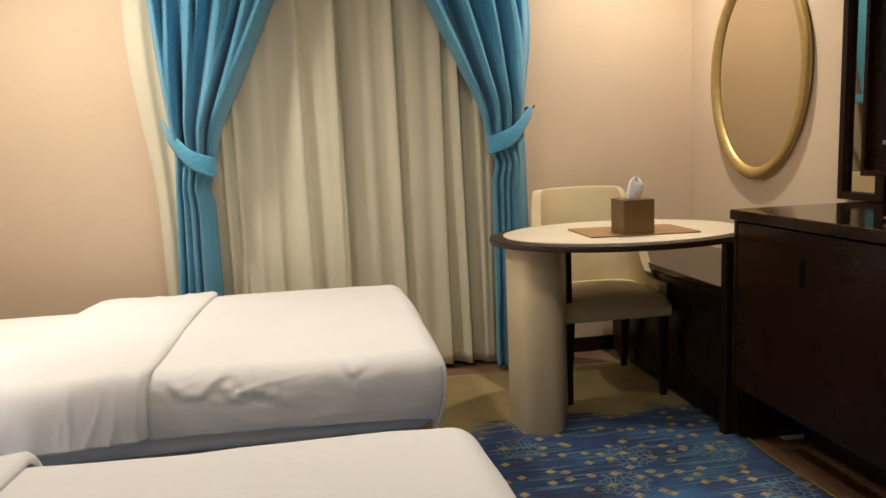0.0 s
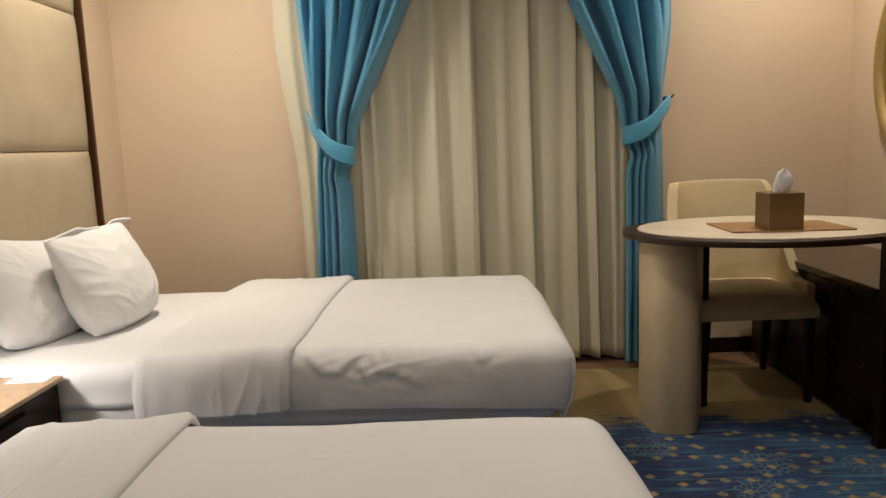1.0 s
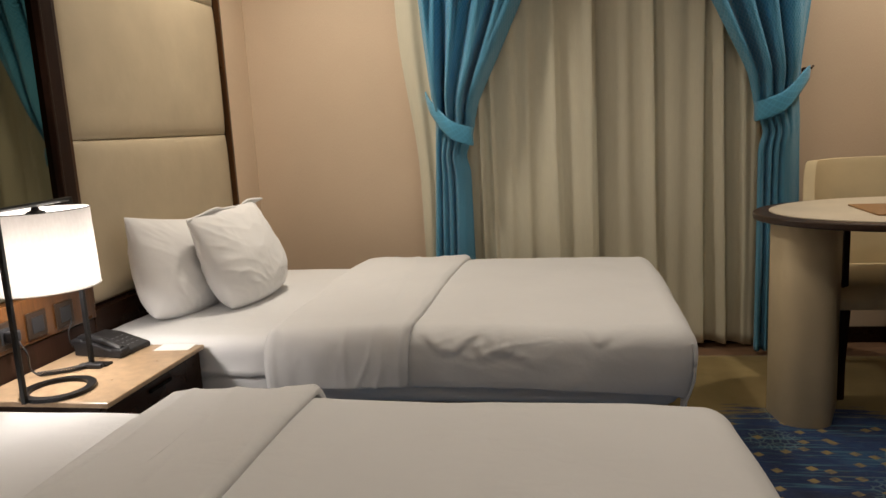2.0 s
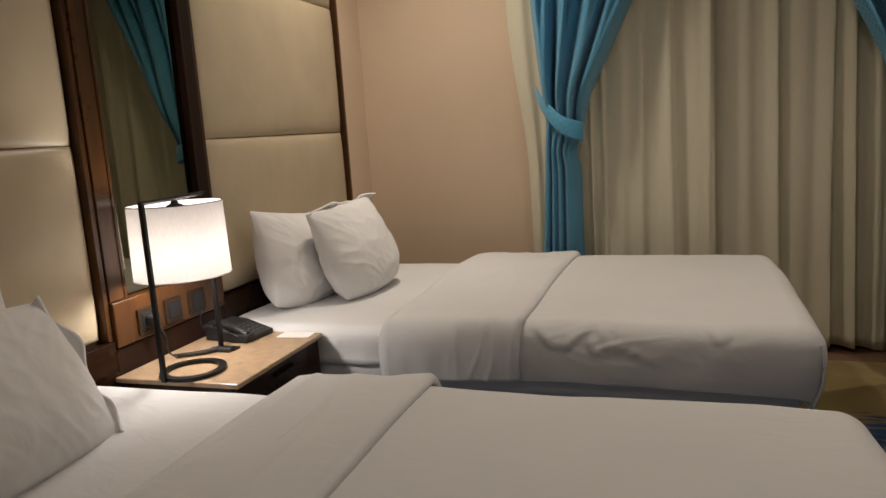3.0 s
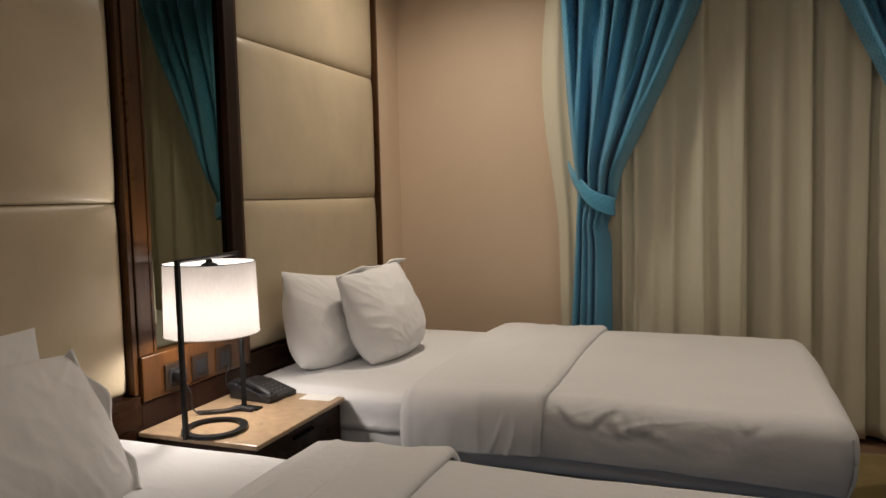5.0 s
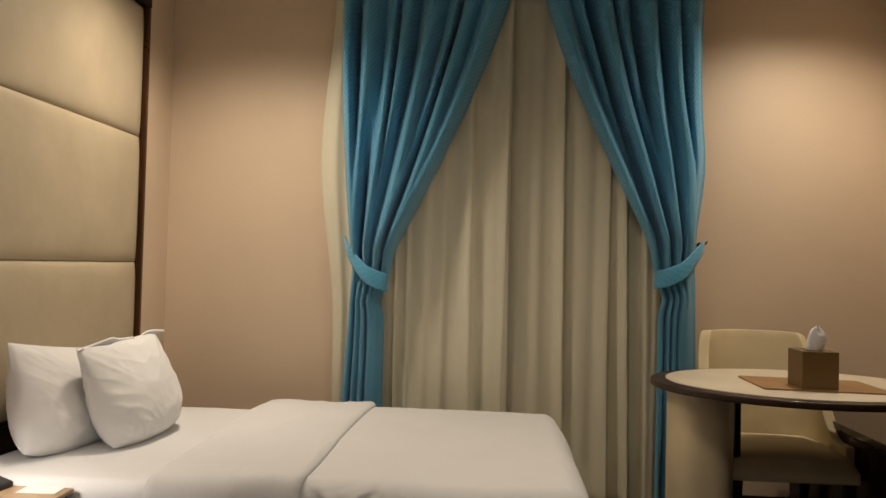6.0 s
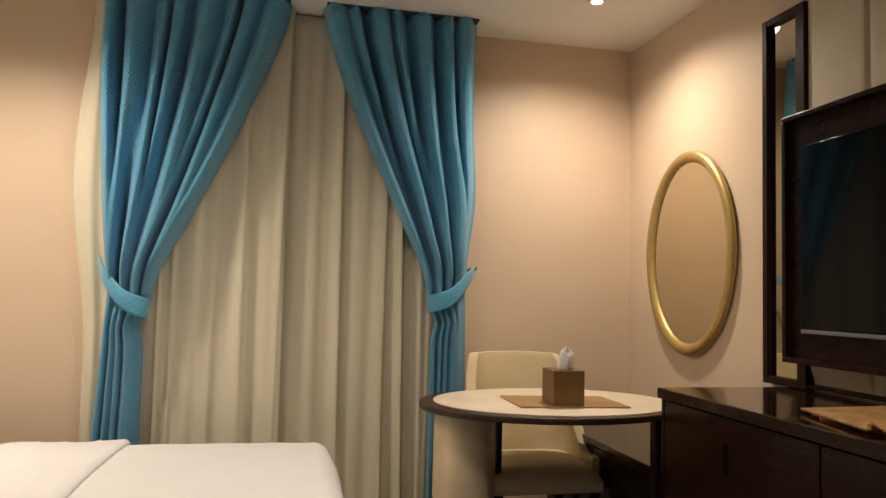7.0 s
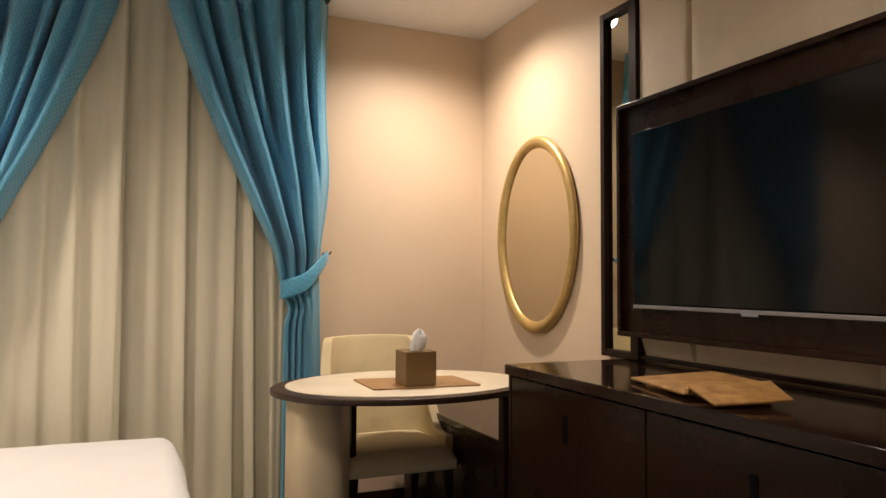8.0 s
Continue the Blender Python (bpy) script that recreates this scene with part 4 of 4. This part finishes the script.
def tall_mirror():
    y0, y1, z0, z1 = -1.525, -1.272, 0.889, 2.415
    e = thing("tall_mirror", (0, y1, 0), "tall slim mirror in a dark wooden frame by the television", "mirror")
    a, c = y0 - y1, 0.0
    f = 0.03
    part("stile", box(-0.045, -0.001, a, a + 0.05, z0, z1, 0.003), DARKZ, e)
    part("stile", box(-0.045, -0.001, c - f, c, z0, z1, 0.003), DARKZ, e)
    part("rail", box(-0.044, -0.001, a + 0.05, c - f, z1 - f, z1, 0.003), DARKZ, e)
    part("rail", box(-0.044, -0.001, a + 0.05, c - f, z0, z0 + f, 0.003), DARKZ, e)
    part("glass", box(-0.022, -0.002, a + 0.05, c - f, z0 + f, z1 - f, 0.001), MIRROR, e, "mirror glass")


tall_mirror()


# ---- television wall ----
def wall_padding():
    e = thing("wall_padding", (0, -1.52, 0), "beige padded wall panels behind the television", "wall panel")
    for y0, y1 in ((-0.292, 0.0), (-1.02, -0.292), (-1.75, -1.02), (-2.38, -1.75)):
        def f(u, v, y0=y0, y1=y1):
            a, c = 2 * u - 1, 2 * v - 1
            h = max(0.0, (1 - abs(a) ** 22) * (1 - abs(c) ** 40)) ** 0.5
            return (-0.006 - 0.024 * h, lerp(y0, y1, u), lerp(0.914, 2.60, v))
        part("panel", grid(36, 30, f), WALLPAD, e)
    part("skirting", box(-0.034, -0.001, -2.38, 0.0, 0.896, 0.911, 0.003), DARK, e, "dark skirting strip")


wall_padding()


def television():
    e = thing("television", (-0.03, -2.2, 1.464), "large flat black television on a dark wooden wall board", "television")
    part("board", box(-0.075, -0.004, -0.70, 0.70, -0.47, 0.475, 0.004), DARK, e, "dark wooden mounting board")
    for y0, y1, z0, z1 in ((-0.70, 0.70, 0.455, 0.475), (-0.70, 0.70, -0.47, -0.45), (0.68, 0.70, -0.45, 0.455), (-0.70, -0.68, -0.45, 0.455)):
        part("board_lip", box(-0.10, -0.073, y0, y1, z0, z1, 0.003), DARK, e)
    part("housing", box(-0.104, -0.074, -0.585, 0.585, -0.353, 0.345, 0.003), SLOT, e)
    part("screen", box(-0.107, -0.103, -0.58, 0.58, -0.335, 0.34, 0.001), SCREEN, e, "switched-off glossy black screen")
    st = part("chin_strip", box(-0.109, -0.103, -0.585, 0.585, -0.354, -0.340, 0.002), SILVER, e, "silver lower edge")
    part("badge", box(-0.112, -0.108, -0.035, 0.035, -0.362, -0.352, 0.002), SILVER, st)


television()


# ---- long console ----
CZ = 0.886


def console():
    y1, y0 = -1.402, -3.92
    e = thing("console", (-0.30, y1, 0), "long glossy dark wooden console with plain doors", "console cabinet")
    L = y0 - y1
    part("top", box(-0.295, 0.297, L, 0.0, CZ - 0.04, CZ, 0.003), GLOSSTOP, e, "glossy dark top")
    part("edge_band", box(-0.2985, -0.2952, L, 0.0, CZ - 0.038, CZ - 0.002, 0.001), DARK, e)
    part("carcass", box(-0.25, 0.295, L + 0.005, -0.006, 0.19, CZ - 0.042, 0.002), DARK, e)
    part("end_panel", box(-0.283, 0.295, -0.022, -0.003, 0.19, CZ - 0.042, 0.003), DARK, e)
    part("plinth", box(0.02, 0.28, L + 0.02, -0.03, FZ, 0.188, 0.002), BLACKP, e)
    # low strip added to give a paler band on the floor
    part("floor_strip", box(-0.100, -0.050, L + 0.02, -0.125, FZ, FZ + 0.008, 0.002), REDWOOD, e, "low brown strip added along the floor")
    ys = [-0.026, -0.830, -1.66, -2.49]
    for k in range(3):
        d = part("door", box(-0.283, -0.252, ys[k + 1] + 0.003, ys[k] - 0.003, 0.192, CZ - 0.046, 0.003), DARK, e)
        m = (ys[k] + ys[k + 1]) / 2 + 0.02
        part("pull", box(-0.287, -0.281, m - 0.012, m + 0.012, 0.655, 0.755, 0.003), SLOT, d, "recessed dark finger pull")


console()


def low_cabinet():
    e = thing("low_cabinet", (-0.25, -1.0, 0), "low dark glossy cabinet beneath the oval table", "cabinet")
    part("top", box(-0.300, 0.247, -0.398, 0.88, 0.525, 0.555, 0.003), GLOSSTOP, e)
    part("carcass", box(-0.282, 0.245, -0.395, 0.87, FZ + 0.03, 0.523, 0.003), DARK, e)
    for a, c in ((-0.392, 0.030), (0.036, 0.450), (0.456, 0.867)):
        part("door", box(-0.296, -0.283, a, c, FZ + 0.04, 0.520, 0.002), DARK, e)
    part("plinth", box(-0.27, 0.245, -0.39, 0.86, FZ, FZ + 0.028, 0.002), BLACKP, e)


low_cabinet()


def open_folder():
    e = thing("leather_folder", (-0.352, -2.325, CZ), "open ochre leather guest folder lying face down", "folder")
    # two covers meeting at a raised spine, the second one tented
    def leaf(pts, t=0.007):
        bm = bmesh.new()
        lo = [bm.verts.new(p) for p in pts]
        hi = [bm.verts.new((p[0], p[1], p[2] + t)) for p in pts]
        bm.faces.new(lo[::-1])
        bm.faces.new(hi)
        for k in range(4):
            bm.faces.new((lo[k], lo[(k + 1) % 4], hi[(k + 1) % 4], hi[k]))
        bmesh.ops.recalc_face_normals(bm, faces=bm.faces[:])
        bmesh.ops.bevel(bm, geom=bm.edges[:], offset=0.002, segments=2, profile=0.5, affect="EDGES")
        return bm
    part("cover", leaf([(-0.10, 0.33, 0.008), (0.21, 0.28, 0.020), (0.11, -0.05, 0.026), (-0.185, -0.015, 0.010)]), FOLDERM, e)
    part("cover", leaf([(-0.19, -0.035, 0.034), (0.10, -0.055, 0.036), (-0.03, -0.245, 0.018), (-0.232, -0.180, 0.008)]), FOLDERM, e)
    part("spine", tube([(-0.187, -0.028, 0.024), (0.10, -0.055, 0.032)], 0.008, 8), FOLDERM, e)
    part("inner_pocket", box(-0.125, 0.08, -0.10, 0.22, 0.0005, 0.006, 0.001), FOLDERM, e, "ochre inner pocket beneath the covers")


open_folder()
# thin white piece flat on the floor, makes one small pale patch
tagged(link("white_floor_piece", box(-0.362, -0.235, -1.430, -1.370, FZ + 0.0005, FZ + 0.0015, 0.0002), PAPER, None, "", False), "small thin white piece lying under the console", "paper")


# ---- oval table ----
TX, TY, TA, TB, TZ = -0.865, -0.990, 0.572, 0.425, 0.775


def oval_table():
    e = thing("oval_table", (TX, TY, 0), "oval table with cream top and dark wooden rim", "table")
    part("rim", prism(oval(0, 0, TA, TB, 96), TZ - 0.028, TZ - 0.002, 0.006, 3), RIM, e, "dark wooden rim")
    part("tabletop", prism(oval(0.012, 0.006, TA - 0.05, TB - 0.035, 96), TZ - 0.004, TZ + 0.002, 0.002, 2), TOPCREAM, e, "cream leather-look inlay")
    pts = [(-1.385, -0.93), (-1.352, -1.150), (-1.196, -1.170), (-1.062, -0.85), (-1.18, -0.80)]
    pts = [(x - TX, y - TY) for x, y in pts]
    part("column", prism(rounded(pts, 0.085, 10), FZ, TZ - 0.029, 0.006, 2), COLUMN, e, "taupe upholstered column leg")
    part("edge_strip", box(-1.064 - TX, -1.040 - TX, -0.86 - TY, -0.82 - TY, FZ, TZ - 0.029, 0.003), DARKZ, e, "dark wooden edge strip")
    part("leg", box(-0.575 - TX, -0.535 - TX, -1.345 - TY, -1.305 - TY, FZ, TZ - 0.029, 0.003), DARKZ, e, "dark square leg")


oval_table()


def desk_mat():
    pts = [(-1.070, -1.185), (-1.062, -0.870), (-0.602, -0.915), (-0.610, -1.220)]
    ob = link("desk_mat", prism(rounded(pts, 0.012, 4), TZ + 0.002, TZ + 0.0085, 0.002, 2), MATM)
    tagged(ob, "tan leather desk mat on the oval table", "desk mat")
    part("hem", prism(rounded([(-1.03, -1.197), (-1.052, -1.187), (-1.046, -1.180), (-1.03, -1.190)], 0.003, 2), TZ + 0.0085, TZ + 0.010, 0), FOLDERM, ob)


desk_mat()


def tissue_box():
    bx, by, z = -0.866, -1.12, TZ + 0.0086
    e = thing("tissue_box", (bx, by, z), "bronze leather cube tissue box with a white tissue", "tissue box")
    h, H = 0.066, 0.140
    t = 0.005
    for a, b, c, d in ((-h, h, -h, -h + t), (-h, h, h - t, h), (-h, -h + t, -h + t, h - t), (h - t, h, -h + t, h - t)):
        part("side", box(a, b, c, d, 0.0, H, 0.0015), BOXM, e)
    bm = prism(rounded([(-h + t, -h + t), (h - t, -h + t), (h - t, h - t), (-h + t, h - t)], 0.001, 1), H - 0.010, H - 0.002, 0)
    part("lid", bm, BOXM, e)
    part("slot", prism(oval(0, 0, 0.038, 0.02, 32), H - 0.0018, H - 0.001, 0), BLACKP, e, "dark oval opening")

    def tis(u, v):
        a = 2 * math.pi * u
        r = (0.010 + 0.020 * math.sin(math.pi * min(1, 0.15 + v * 0.85)) ** 0.8) * (1 + 0.16 * math.sin(3 * a + 4 * v) + 0.05 * math.sin(7 * a))
        if v > 0.86:
            r *= 1 - 0.6 * (v - 0.86) / 0.14
        return (0.004 + 1.15 * r * math.cos(a) + 0.012 * v, 0.65 * r * math.sin(a), H - 0.004 + 0.084 * v + 0.012 * math.sin(2 * a + 1) * v)
    solid(part("tissue", grid(40, 18, tis), TISSUE, e, "crumpled white tissue"), 0.001, 0)


tissue_box()


# ---- chair ----
def chair():
    cx, cy = -0.828, -0.625
    e = thing("upholstered_chair", (cx, cy, 0), "cream upholstered chair with curved back and dark legs", "chair")
    w = 0.262

    def seat(u, v):
        a, c = 2 * u - 1, 2 * v - 1
        h = max(0.0, (1 - abs(a) ** 10) * (1 - abs(c) ** 8)) ** 0.5
        return (a * w, -0.265 + 0.46 * v, 0.395 + 0.065 * h + 0.018 * (1 - a * a) * (1 - c * c))
    part("seat_cushion", grid(28, 28, seat), CHAIRFAB, e)
    part("seat_frame", box(-w, w, -0.265, 0.21, 0.350, 0.405, 0.012, 3), CHAIRFAB, e)

    # shell: back that wraps forward and sweeps down to the seat at the sides
    def shell(off):
        def f(u, v):
            a = 2 * u - 1
            th = a * radians(100)
            side = abs(a) ** 1.5
            rx, ry = 0.280 + off, 0.195 + off
            x = rx * math.copysign(abs(math.sin(th)) ** 0.75, th)
            y = 0.02 + ry * math.copysign(abs(math.cos(th)) ** 0.75, math.cos(th)) - 0.13 * max(0.0, abs(a) - 0.62) / 0.38
            sweep = min(1.0, max(0.0, (abs(a) - 0.46) / 0.44))
            top = 0.928 - 0.445 * (3 * sweep ** 2 - 2 * sweep ** 3)
            z = lerp(0.34, top, v)
            y += 0.12 * max(0.0, (z - 0.42)) / 0.5 * (1 - side)
            x *= 1 - 0.02 * v
            return (x, y, z)
        return f
    bm = grid(56, 20, shell(0.0))
    ob = part("backrest", bm, CHAIRFAB, e)
    md = ob.modifiers.new("thickness", "SOLIDIFY")
    md.thickness, md.offset = 0.05, 0.0
    bv = ob.modifiers.new("round", "BEVEL")
    bv.width, bv.segments, bv.limit_method = 0.018, 3, "ANGLE"
    for sx in (-1, 1):
        for y, s in ((-0.225, 0.02), (0.19, 0.05)):
            x = sx * (w - 0.035)
            bm = bmesh.new()
            top, bot = 0.023, 0.013
            vs = [[bm.verts.new((x + dx * k + sx * s * (z < 0) * 0.4, y + dy * k + (0.075 if y > 0 and z < 0 else 0), z)) for dx, dy in ((-1, -1), (1, -1), (1, 1), (-1, 1))] for k, z in ((bot, FZ), (top, 0.352))]
            bm.faces.new(vs[0][::-1])
            bm.faces.new(vs[1])
            for k in range(4):
                bm.faces.new((vs[0][k], vs[0][(k + 1) % 4], vs[1][(k + 1) % 4], vs[1][k]))
            bmesh.ops.bevel(bm, geom=bm.edges[:], offset=0.003, segments=2, profile=0.5, affect="EDGES")
            part("leg", bm, DARKZ, e, "tapered dark wooden leg")


chair()
